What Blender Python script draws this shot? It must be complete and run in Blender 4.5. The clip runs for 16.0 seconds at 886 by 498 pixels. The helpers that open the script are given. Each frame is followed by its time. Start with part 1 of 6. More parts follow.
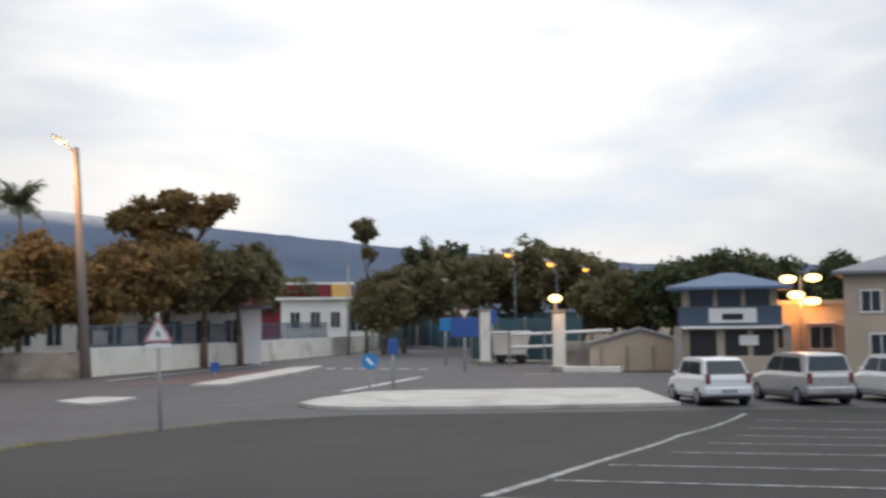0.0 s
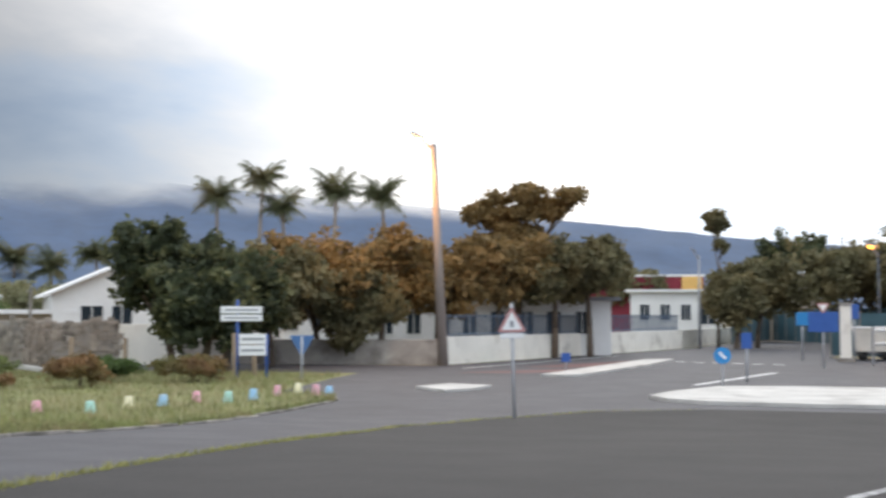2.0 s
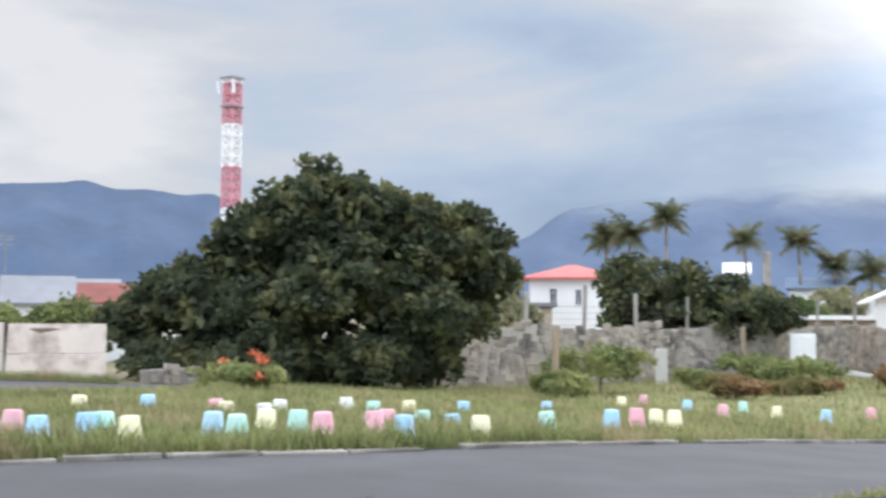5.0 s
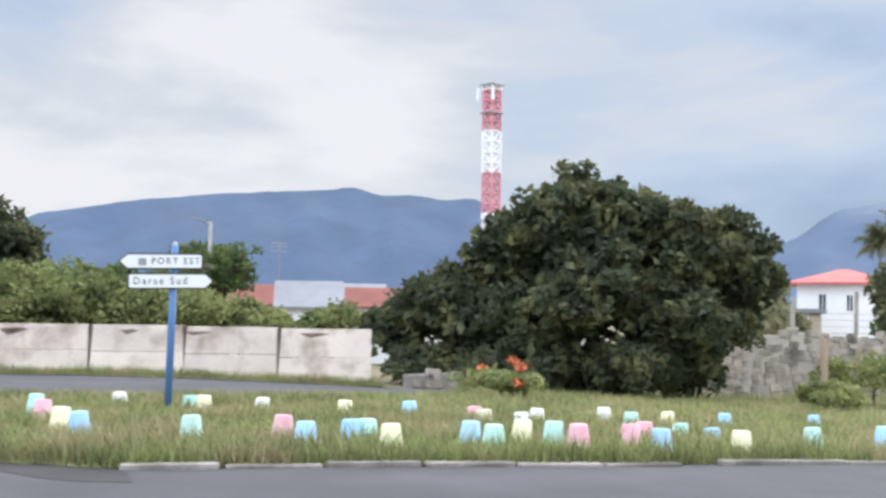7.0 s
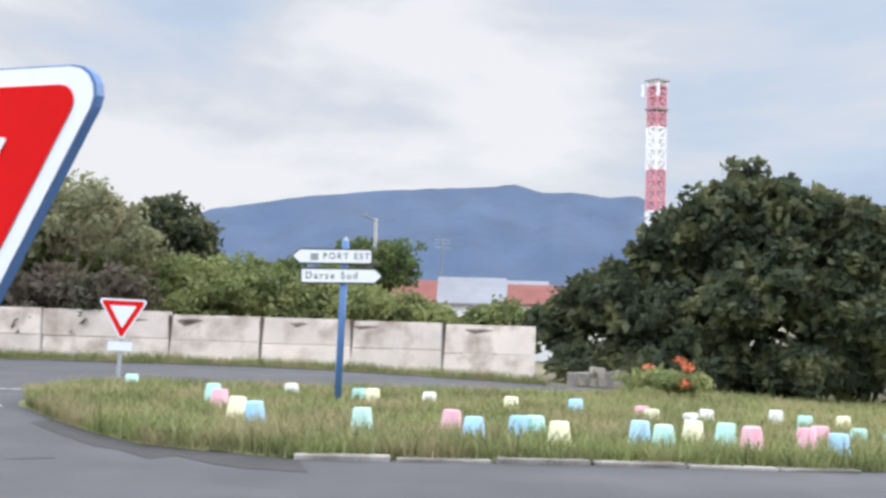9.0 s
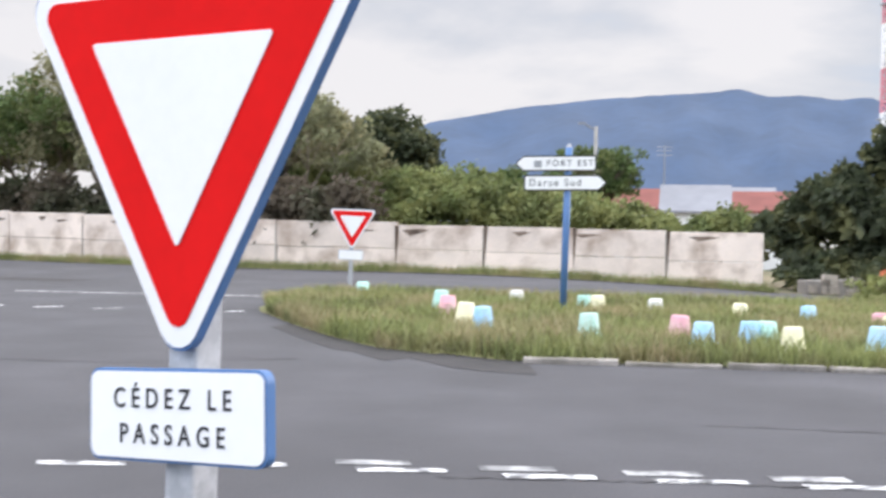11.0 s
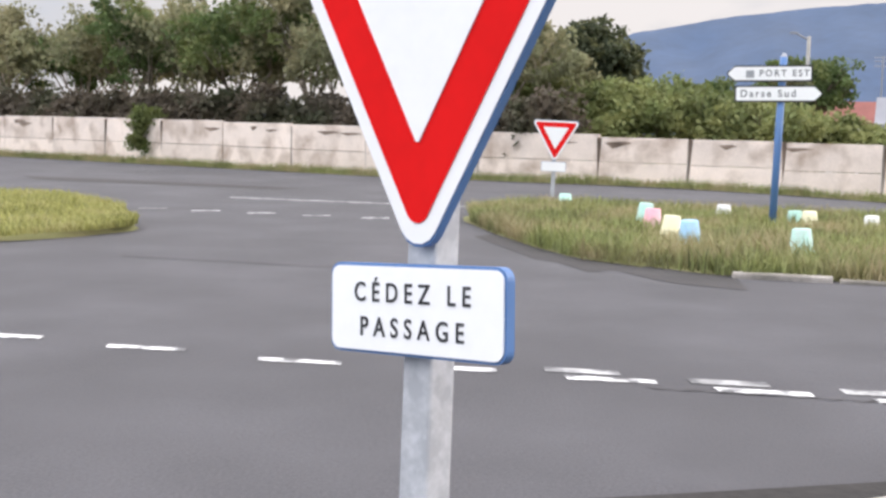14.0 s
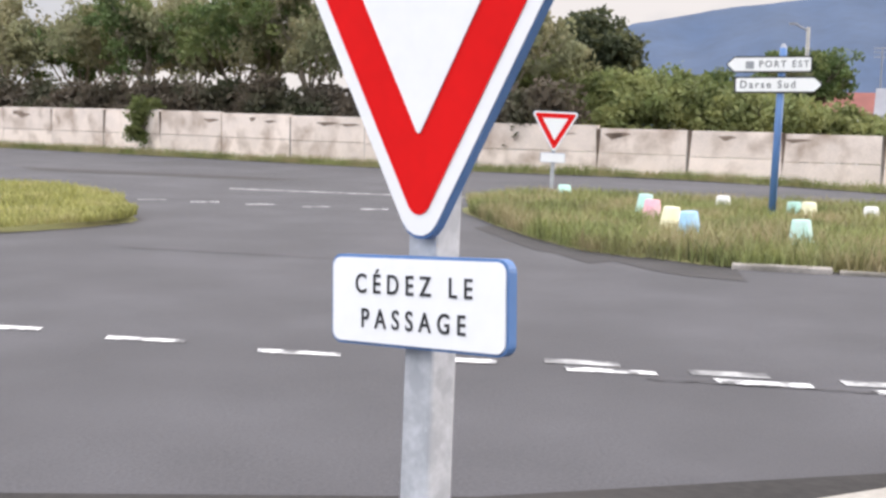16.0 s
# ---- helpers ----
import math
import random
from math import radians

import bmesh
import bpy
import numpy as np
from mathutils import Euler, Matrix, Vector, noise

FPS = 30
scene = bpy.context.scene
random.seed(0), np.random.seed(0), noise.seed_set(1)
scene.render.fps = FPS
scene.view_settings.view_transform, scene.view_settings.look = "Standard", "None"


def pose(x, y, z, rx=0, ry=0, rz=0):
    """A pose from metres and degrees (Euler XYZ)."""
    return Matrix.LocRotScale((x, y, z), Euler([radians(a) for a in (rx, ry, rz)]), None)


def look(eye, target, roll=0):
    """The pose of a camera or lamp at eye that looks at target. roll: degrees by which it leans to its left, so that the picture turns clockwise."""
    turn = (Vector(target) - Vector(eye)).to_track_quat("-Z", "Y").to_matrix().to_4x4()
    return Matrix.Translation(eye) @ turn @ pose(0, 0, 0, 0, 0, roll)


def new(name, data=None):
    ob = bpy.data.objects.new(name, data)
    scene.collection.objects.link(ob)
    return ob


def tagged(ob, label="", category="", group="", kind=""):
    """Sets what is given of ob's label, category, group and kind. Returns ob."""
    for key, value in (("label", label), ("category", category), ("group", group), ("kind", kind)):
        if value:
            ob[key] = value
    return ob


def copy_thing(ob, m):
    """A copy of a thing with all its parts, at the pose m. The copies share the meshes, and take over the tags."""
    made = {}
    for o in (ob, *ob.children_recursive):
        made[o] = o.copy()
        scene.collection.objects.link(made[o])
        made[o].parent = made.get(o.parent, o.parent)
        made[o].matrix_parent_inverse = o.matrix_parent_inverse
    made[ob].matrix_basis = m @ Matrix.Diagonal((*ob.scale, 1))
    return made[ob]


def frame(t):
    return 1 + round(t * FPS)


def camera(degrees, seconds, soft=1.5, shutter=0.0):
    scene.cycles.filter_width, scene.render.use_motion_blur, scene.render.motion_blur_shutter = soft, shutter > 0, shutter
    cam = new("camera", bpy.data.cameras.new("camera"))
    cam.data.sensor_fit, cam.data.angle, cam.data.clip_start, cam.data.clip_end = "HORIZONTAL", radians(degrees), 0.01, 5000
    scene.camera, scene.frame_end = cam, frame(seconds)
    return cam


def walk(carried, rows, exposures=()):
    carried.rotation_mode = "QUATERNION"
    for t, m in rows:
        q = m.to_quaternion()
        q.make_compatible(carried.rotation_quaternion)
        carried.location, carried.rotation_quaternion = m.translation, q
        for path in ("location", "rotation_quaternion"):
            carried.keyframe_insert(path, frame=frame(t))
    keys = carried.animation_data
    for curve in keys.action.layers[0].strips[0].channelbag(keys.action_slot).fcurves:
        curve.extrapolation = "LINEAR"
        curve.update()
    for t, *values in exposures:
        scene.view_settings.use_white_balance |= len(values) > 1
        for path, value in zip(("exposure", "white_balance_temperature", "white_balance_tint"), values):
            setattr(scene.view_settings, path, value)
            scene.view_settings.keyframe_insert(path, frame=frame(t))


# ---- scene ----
import collections

cam = camera(39.47, 16.0, soft=2.8, shutter=0.5)
PATH = [
    (0.0, pose(0.289, 0.188, 1.420, 93.34, 0.71, -1.09)),
    (0.5, pose(0.235, 0.142, 1.407, 93.60, 0.93, 3.31)),
    (1.0, pose(0.223, 0.129, 1.417, 93.77, 0.83, 8.52)),
    (1.5, pose(0.217, 0.145, 1.425, 93.59, 0.21, 11.81)),
    (2.0, pose(0.244, 0.132, 1.411, 93.06, -0.06, 14.97)),
    (2.5, pose(0.073, 0.037, 1.396, 93.31, -0.08, 20.67)),
    (3.0, pose(0.032, 0.060, 1.393, 92.98, 0.34, 27.88)),
    (3.5, pose(-0.056, 0.029, 1.411, 92.86, 1.25, 33.94)),
    (4.0, pose(-0.094, 0.060, 1.383, 92.79, 0.17, 42.24)),
    (4.5, pose(-0.109, 0.059, 1.403, 92.98, -0.08, 47.70)),
    (5.0, pose(-0.111, 0.060, 1.419, 93.22, -0.28, 51.56)),
    (7.5, pose(-0.054, 0.097, 1.525, 93.43, -0.71, 65.65)),
    (8.0, pose(-0.079, 0.071, 1.524, 93.65, -0.85, 67.39)),
    (10.5, pose(-0.115, -0.038, 1.467, 89.90, -1.50, 78.21)),
    (11.0, pose(-0.118, -0.056, 1.454, 88.65, -0.90, 81.16)),
    (11.5, pose(-0.129, -0.076, 1.448, 87.47, -0.84, 83.75)),
    (12.0, pose(-0.135, -0.095, 1.440, 86.69, -0.59, 86.19)),
    (12.5, pose(-0.139, -0.112, 1.435, 85.92, -0.51, 88.40)),
    (13.0, pose(-0.141, -0.121, 1.429, 85.28, -0.72, 89.52)),
    (13.5, pose(-0.146, -0.130, 1.425, 84.89, -0.95, 90.30)),
    (14.0, pose(-0.149, -0.136, 1.422, 84.45, -1.29, 90.35)),
    (14.5, pose(-0.153, -0.140, 1.423, 84.34, -1.40, 90.14)),
    (15.0, pose(-0.158, -0.145, 1.421, 84.04, -1.60, 90.21)),
    (15.5, pose(-0.158, -0.144, 1.423, 83.86, -1.52, 90.28)),
    (16.0, pose(-0.161, -0.141, 1.422, 84.04, -1.28, 90.30)),
]
EXPOSE = [(0.0, -0.66, 6620, 10), (1.5, -0.25, 6580, 10), (3.5, 0.40, 6560, 11), (5.0, 0.57, 6450, 11), (8.0, 0.70, 6400, 11), (10.5, 0.70, 6560, 13), (13.0, 0.68, 6850, 15), (16.0, 0.68, 7000, 16)]
walk(cam, PATH, EXPOSE)

# ---- sky and light ----
SUN_YAW, SUN_UP = 4.0, 26.0
to_sun = Vector((-math.sin(radians(SUN_YAW)) * math.cos(radians(SUN_UP)), math.cos(radians(SUN_YAW)) * math.cos(radians(SUN_UP)), math.sin(radians(SUN_UP))))
world = bpy.data.worlds.new("dusk_sky")
scene.world = world
world.use_nodes = True
wn, wl = world.node_tree.nodes, world.node_tree.links
wn.clear()


def wnode(kind, **values):
    n = wn.new(kind)
    for k, v in values.items():
        n.inputs[k.replace("_", " ")].default_value = v
    return n


sky = wn.new("ShaderNodeTexSky")
sky.sky_type, sky.sun_disc = "NISHITA", False
sky.sun_elevation, sky.sun_rotation = radians(SUN_UP), radians(-SUN_YAW)
coord = wn.new("ShaderNodeTexCoord")
flat = wn.new("ShaderNodeMapping")
flat.inputs["Scale"].default_value = (1.0, 1.0, 3.2)
wl.new(coord.outputs["Generated"], flat.inputs["Vector"])
puffs = wnode("ShaderNodeTexNoise", Scale=2.6, Detail=7.0, Roughness=0.52, Distortion=0.25)
wl.new(flat.outputs[0], puffs.inputs["Vector"])
banks = wnode("ShaderNodeTexNoise", Scale=1.3, Detail=3.0, Roughness=0.5)
wl.new(flat.outputs[0], banks.inputs["Vector"])


def toward(yaw, up, low, high):
    """How near the sky's direction lies to the one named, from 0 to 1."""
    d = wn.new("ShaderNodeVectorMath")
    d.operation = "DOT_PRODUCT"
    wl.new(coord.outputs["Generated"], d.inputs[0])
    a, e = radians(yaw), radians(up)
    d.inputs[1].default_value = (-math.sin(a) * math.cos(e), math.cos(a) * math.cos(e), math.sin(e))
    r = wn.new("ShaderNodeMapRange")
    r.interpolation_type = "SMOOTHSTEP"
    r.inputs["From Min"].default_value, r.inputs["From Max"].default_value = low, high
    wl.new(d.outputs["Value"], r.inputs["Value"])
    return r.outputs[0]


def wmath(op, a, b):
    m = wn.new("ShaderNodeMath")
    m.operation = op
    for k, v in enumerate((a, b)):
        if isinstance(v, (int, float)):
            m.inputs[k].default_value = v
        else:
            wl.new(v, m.inputs[k])
    return m.outputs[0]


# thin bright cloud before the sun, a heavy bank over the mountains, lighter cloud past it
lit = wmath("MULTIPLY", toward(2, 16, 0.74, 0.995), 0.26)
lit = wmath("ADD", lit, wmath("MULTIPLY", toward(79, 8, 0.82, 0.998), 0.20))
lit = wmath("ADD", lit, wmath("MULTIPLY", toward(60, 15, 0.93, 0.995), 0.14))
lit = wmath("ADD", lit, wmath("MULTIPLY", toward(108, 14, 0.70, 0.99), 0.25))
lit = wmath("ADD", lit, wmath("MULTIPLY", toward(32, 14, 0.965, 0.999), 0.20))
heavy = wmath("MULTIPLY", toward(37, 2, 0.955, 0.997), 0.16)
tone = wmath("ADD", wmath("MULTIPLY", puffs.outputs["Fac"], 2.0), wmath("MULTIPLY", banks.outputs["Fac"], 0.45))
tone = wmath("SUBTRACT", wmath("ADD", tone, lit), wmath("ADD", heavy, 0.68))
ramp = wn.new("ShaderNodeValToRGB")
stops = ramp.color_ramp.elements
stops[0].position, stops[0].color = 0.10, (0.40, 0.53, 0.75, 1)
stops[1].position, stops[1].color = 1.0, (1.12, 1.13, 1.16, 1)
for at, colour in ((0.36, (0.52, 0.67, 0.90, 1)), (0.58, (0.70, 0.83, 1.02, 1)), (0.78, (0.88, 0.93, 1.01, 1))):
    stops.new(at).color = colour
wl.new(tone, ramp.inputs["Fac"])
blend = wn.new("ShaderNodeMixRGB")
blend.inputs["Fac"].default_value = 0.90
dim = wn.new("ShaderNodeMixRGB")
dim.blend_type, dim.inputs["Fac"].default_value, dim.inputs["Color2"].default_value = "MULTIPLY", 1.0, (0.1, 0.1, 0.1, 1)
wl.new(sky.outputs[0], dim.inputs["Color1"])
wl.new(dim.outputs[0], blend.inputs["Color1"])
wl.new(ramp.outputs["Color"], blend.inputs["Color2"])
background = wn.new("ShaderNodeBackground")
background.inputs["Strength"].default_value = 0.85
# an overcast sky is brightest overhead and round the hidden sun, dimmer towards the horizon
split = wn.new("ShaderNodeSeparateXYZ")
wl.new(coord.outputs["Generated"], split.inputs[0])
overhead = wn.new("ShaderNodeMapRange")
overhead.interpolation_type = "SMOOTHSTEP"
overhead.inputs["From Min"].default_value, overhead.inputs["From Max"].default_value = 0.27, 0.66
wl.new(split.outputs["Z"], overhead.inputs["Value"])
gain = wmath("ADD", 0.60, wmath("MULTIPLY", overhead.outputs[0], 1.75))
gain = wmath("ADD", gain, wmath("MULTIPLY", toward(-2, 20, 0.77, 0.998), 1.15))
gain = wmath("ADD", gain, wmath("MULTIPLY", toward(-150, 32, 0.25, 0.98), 1.05))
warm = wn.new("ShaderNodeMixRGB")
warm.inputs["Color1"].default_value, warm.inputs["Color2"].default_value = (1, 1, 1, 1), (1.10, 1.0, 0.88, 1)
wl.new(overhead.outputs[0], warm.inputs["Fac"])
shaped = wn.new("ShaderNodeVectorMath")
shaped.operation = "MULTIPLY"
wl.new(blend.outputs[0], shaped.inputs[0])
wl.new(warm.outputs[0], shaped.inputs[1])
final = wn.new("ShaderNodeVectorMath")
final.operation = "SCALE"
wl.new(shaped.outputs[0], final.inputs[0])
wl.new(gain, final.inputs["Scale"])
wl.new(final.outputs[0], background.inputs["Color"])
wout = wn.new("ShaderNodeOutputWorld")
wl.new(background.outputs[0], wout.inputs["Surface"])

sun_data = bpy.data.lights.new("sun", "SUN")
sun_data.energy, sun_data.angle, sun_data.color = 0.8, radians(30), (1.0, 0.95, 0.88)
sun = new("sun", sun_data)
sun.matrix_world = look(to_sun * 60, (0, 0, 0))


# ---- materials ----
def rgb(c):
    return (*c, 1) if len(c) == 3 else c


def material(name, base, rough=0.8, vary=0.2, scale=1.5, grain=40.0, grainy=0.12, bump=0.15, metal=0.0, stain=None, stain_scale=0.6, stain_low=0.5,
             stain_high=0.7, per_object=0.0, per_island=0.0, glow=None, stretch=(1, 1, 1), translucent=0.0, depth=0.01):
    """A surface with broad and fine variation, optional stains, gloss and relief, on world-size coordinates."""
    m = bpy.data.materials.new(name)
    m.use_nodes = True
    ns, ls = m.node_tree.nodes, m.node_tree.links
    bsdf = ns["Principled BSDF"]
    where = ns.new("ShaderNodeNewGeometry")
    mapping = ns.new("ShaderNodeMapping")
    mapping.inputs["Scale"].default_value = stretch
    ls.new(where.outputs["Position"], mapping.inputs["Vector"])

    def noise_tex(s, detail=4.0):
        n = ns.new("ShaderNodeTexNoise")
        n.inputs["Scale"].default_value, n.inputs["Detail"].default_value = s, detail
        ls.new(mapping.outputs[0], n.inputs["Vector"])
        return n.outputs["Fac"]

    def ranged(v, lo, hi, a=0.0, b=1.0):
        r = ns.new("ShaderNodeMapRange")
        for k, x in (("From Min", lo), ("From Max", hi), ("To Min", a), ("To Max", b)):
            r.inputs[k].default_value = x
        ls.new(v, r.inputs["Value"])
        return r.outputs[0]

    def math_node(op, a, b):
        n = ns.new("ShaderNodeMath")
        n.operation = op
        for k, v in enumerate((a, b)):
            if isinstance(v, (int, float)):
                n.inputs[k].default_value = v
            else:
                ls.new(v, n.inputs[k])
        return n.outputs[0]

    broad, fine = noise_tex(scale), noise_tex(grain, 6.0)
    value = math_node("ADD", ranged(broad, 0.3, 0.7, 1 - vary, 1 + vary), ranged(fine, 0.3, 0.7, -grainy, grainy))
    if per_object:
        info = ns.new("ShaderNodeObjectInfo")
        value = math_node("ADD", value, ranged(info.outputs["Random"], 0, 1, -per_object, per_object))
    if per_island:
        value = math_node("ADD", value, ranged(where.outputs["Random Per Island"], 0, 1, -per_island, per_island))
    tint = ns.new("ShaderNodeMixRGB")
    tint.blend_type, tint.inputs["Fac"].default_value = "MULTIPLY", 1.0
    tint.inputs["Color1"].default_value = rgb(base)
    ls.new(value, tint.inputs["Color2"])
    colour = tint.outputs[0]
    if stain:
        mix = ns.new("ShaderNodeMixRGB")
        mix.inputs["Color2"].default_value = rgb(stain)
        ls.new(colour, mix.inputs["Color1"])
        ls.new(ranged(noise_tex(stain_scale, 7.0), stain_low, stain_high), mix.inputs["Fac"])
        colour = mix.outputs[0]
    ls.new(colour, bsdf.inputs["Base Color"])
    bsdf.inputs["Metallic"].default_value = metal
    ls.new(ranged(fine, 0.2, 0.8, max(rough - 0.08, 0.02), min(rough + 0.08, 1.0)), bsdf.inputs["Roughness"])
    if bump:
        b = ns.new("ShaderNodeBump")
        b.inputs["Strength"].default_value, b.inputs["Distance"].default_value = bump, depth
        ls.new(fine, b.inputs["Height"])
        ls.new(b.outputs[0], bsdf.inputs["Normal"])
    if glow:
        bsdf.inputs["Emission Color"].default_value, bsdf.inputs["Emission Strength"].default_value = rgb(glow[0]), glow[1]
    if translucent:
        see = ns.new("ShaderNodeBsdfTranslucent")
        ls.new(colour, see.inputs["Color"])
        mixer = ns.new("ShaderNodeMixShader")
        mixer.inputs[0].default_value = translucent
        ls.new(bsdf.outputs[0], mixer.inputs[1])
        ls.new(see.outputs[0], mixer.inputs[2])
        ls.new(mixer.outputs[0], ns["Material Output"].inputs["Surface"])
    return m


ASPHALT = material("road_asphalt", (0.063, 0.061, 0.068), 0.82, 0.20, 0.8, 55, 0.32, 0.5, stain=(0.048, 0.046, 0.051), stain_scale=0.32, stain_low=0.48, stain_high=0.72)
OLD_ASPHALT = material("old_asphalt", (0.023, 0.0205, 0.0195), 0.97, 0.25, 0.6, 14, 0.45, 0.6, stain=(0.035, 0.031, 0.030), stain_scale=0.5, stain_low=0.5, stain_high=0.8)
EARTH = material("dry_earth", (0.16, 0.13, 0.075), 0.95, 0.3, 0.3, 20, 0.2, 0.3, stain=(0.09, 0.11, 0.04), stain_scale=0.25)
TURF = material("turf", (0.19, 0.19, 0.075), 0.95, 0.3, 0.8, 30, 0.2, 0.5, stain=(0.19, 0.16, 0.07), stain_scale=0.5)
BLADES = material("grass_blades", (0.200, 0.222, 0.084), 0.8, 0.32, 0.7, 12, 0.1, 0, per_island=0.45, translucent=0.35, stain=(0.36, 0.295, 0.17), stain_scale=0.9, stain_low=0.46, stain_high=0.68)
BLADES_PALE = material("yellow_green_blades", (0.30, 0.30, 0.10), 0.8, 0.25, 0.9, 12, 0.1, 0, per_island=0.35, translucent=0.35, stain=(0.36, 0.31, 0.16), stain_scale=0.9, stain_low=0.50, stain_high=0.75)
PAINT_WHITE = material("road_paint", (0.62, 0.62, 0.62), 0.7, 0.12, 2, 25, 0.3, 0.2, stain=(0.12, 0.12, 0.125), stain_scale=7, stain_low=0.49, stain_high=0.62)
PAINT_WORN = material("worn_road_paint", (0.40, 0.40, 0.40), 0.75, 0.2, 2, 25, 0.3, 0.2, stain=(0.09, 0.09, 0.095), stain_scale=5, stain_low=0.42, stain_high=0.62)
CONCRETE = material("concrete", (0.31, 0.29, 0.26), 0.9, 0.18, 0.8, 25, 0.15, 0.3, stain=(0.17, 0.155, 0.14), stain_scale=0.9, per_object=0.12)
ISLAND_CONCRETE = material("pale_concrete", (0.52, 0.50, 0.47), 0.9, 0.14, 0.8, 25, 0.12, 0.2, stain=(0.36, 0.34, 0.32), stain_scale=0.7)
KERB = material("dirty_kerb_concrete", (0.27, 0.245, 0.22), 0.95, 0.25, 1.6, 25, 0.2, 0.4, stain=(0.12, 0.11, 0.09), stain_scale=1.8, stain_low=0.44, stain_high=0.66, per_object=0.18)
PANEL = material("precast_panel", (0.73, 0.625, 0.545), 0.9, 0.10, 1.2, 30, 0.10, 0.25, stain=(0.36, 0.27, 0.21), stain_scale=1.3, stain_low=0.48, stain_high=0.72, per_object=0.11)
DIRT_STREAK = material("dark_damp_stain", (0.21, 0.155, 0.12), 0.95, 0.3, 4, 30, 0.2, 0.2)
WHITE_WALL = material("whitewashed_wall", (0.82, 0.79, 0.72), 0.9, 0.08, 0.7, 20, 0.08, 0.2, stain=(0.40, 0.36, 0.31), stain_scale=0.8, stain_low=0.55, stain_high=0.8)
GREY_WALL = material("weathered_render", (0.38, 0.345, 0.31), 0.92, 0.2, 0.9, 20, 0.15, 0.3, stain=(0.15, 0.135, 0.12), stain_scale=0.7)
STONE = material("rubble_stone", (0.36, 0.315, 0.268), 0.92, 0.25, 1.5, 20, 0.2, 0.5, stain=(0.12, 0.11, 0.10), stain_scale=0.9, per_island=0.25, depth=0.03)
HOUSE_WHITE = material("house_paint_white", (0.80, 0.80, 0.79), 0.8, 0.05, 0.5, 10, 0.05, 0.1)
HOUSE_BEIGE = material("house_paint_beige", (0.50, 0.42, 0.33), 0.85, 0.1, 0.5, 10, 0.08, 0.1)
ROOF_RED = material("red_sheet_roof", (0.52, 0.13, 0.12), 0.6, 0.12, 0.7, 12, 0.08, 0.1, stain=(0.42, 0.16, 0.12), stain_scale=0.6)
ROOF_BRICK = material("terracotta_roof", (0.22, 0.078, 0.066), 0.95, 0.15, 0.7, 12, 0.08, 0.1)
ROOF_GREY = material("grey_sheet_roof", (0.22, 0.225, 0.25), 0.6, 0.12, 0.7, 12, 0.06, 0.1)
ROOF_BLUE = material("blue_sheet_roof", (0.13, 0.19, 0.29), 0.8, 0.1, 0.7, 12, 0.06, 0.1)
WALL_BLUE = material("blue_paint", (0.075, 0.110, 0.165), 0.7, 0.1, 0.7, 12, 0.06, 0.1)
FENCE_BLUE = material("blue_green_fence", (0.045, 0.100, 0.125), 0.6, 0.2, 0.5, 12, 0.1, 0.1)
BUILD_RED = material("dark_red_cladding", (0.26, 0.03, 0.05), 0.7, 0.1, 0.7, 12, 0.06, 0.1)
BUILD_YELLOW = material("yellow_cladding", (0.85, 0.52, 0.16), 0.7, 0.08, 0.7, 12, 0.06, 0.1)
DARK = material("dark_opening", (0.02, 0.02, 0.024), 0.5, 0.1, 1, 10, 0.05, 0)
WINDOW = material("window_glass", (0.03, 0.04, 0.05), 0.08, 0.05, 1, 5, 0.02, 0)
GALV = material("galvanised_steel", (0.46, 0.47, 0.49), 0.6, 0.10, 14, 55, 0.10, 0.12, metal=0.2, stain=(0.36, 0.37, 0.39), stain_scale=22, stain_low=0.45, stain_high=0.62, depth=0.002)
GREY_STEEL = material("grey_steel", (0.30, 0.31, 0.33), 0.5, 0.1, 3, 40, 0.06, 0.05, metal=0.4)
POLE = material("concrete_pole", (0.30, 0.25, 0.22), 0.85, 0.12, 1.0, 20, 0.1, 0.2, stretch=(1, 1, 0.3))
TIMBER = material("weathered_post", (0.33, 0.25, 0.18), 0.9, 0.2, 2, 25, 0.15, 0.3, stretch=(3, 3, 0.4), per_object=0.2)
BARK = material("bark", (0.13, 0.10, 0.075), 0.95, 0.25, 2, 20, 0.2, 0.6, stretch=(2, 2, 0.5), depth=0.03)
PALE_BARK = material("pale_bark", (0.30, 0.25, 0.20), 0.95, 0.25, 2, 20, 0.2, 0.5, stretch=(2, 2, 0.5), depth=0.02)
SIGN_WHITE = material("sign_white", (0.83, 0.83, 0.83), 0.42, 0.02, 3, 30, 0.015, 0.02)
SIGN_RED = material("sign_red", (0.72, 0.014, 0.014), 0.9, 0.04, 6, 30, 0.03, 0.02)
SIGN_RED.node_tree.nodes["Principled BSDF"].inputs["Specular IOR Level"].default_value = 0.06
SIGN_BLUE = material("sign_blue_enamel", (0.070, 0.165, 0.36), 0.45, 0.08, 3, 30, 0.04, 0.05)
FADED_RED = material("faded_sign_red", (0.50, 0.25, 0.24), 0.7, 0.1, 5, 30, 0.05, 0.02)
SIGN_BLUE_DEEP = material("sign_blue", (0.03, 0.10, 0.36), 0.45, 0.06, 3, 30, 0.03, 0.05)
SIGN_BLACK = material("sign_black", (0.02, 0.02, 0.022), 0.5, 0.05, 3, 30, 0.02, 0)
SIGN_TEXT = material("worn_black_lettering", (0.10, 0.105, 0.115), 0.6, 0.2, 8, 30, 0.05, 0)
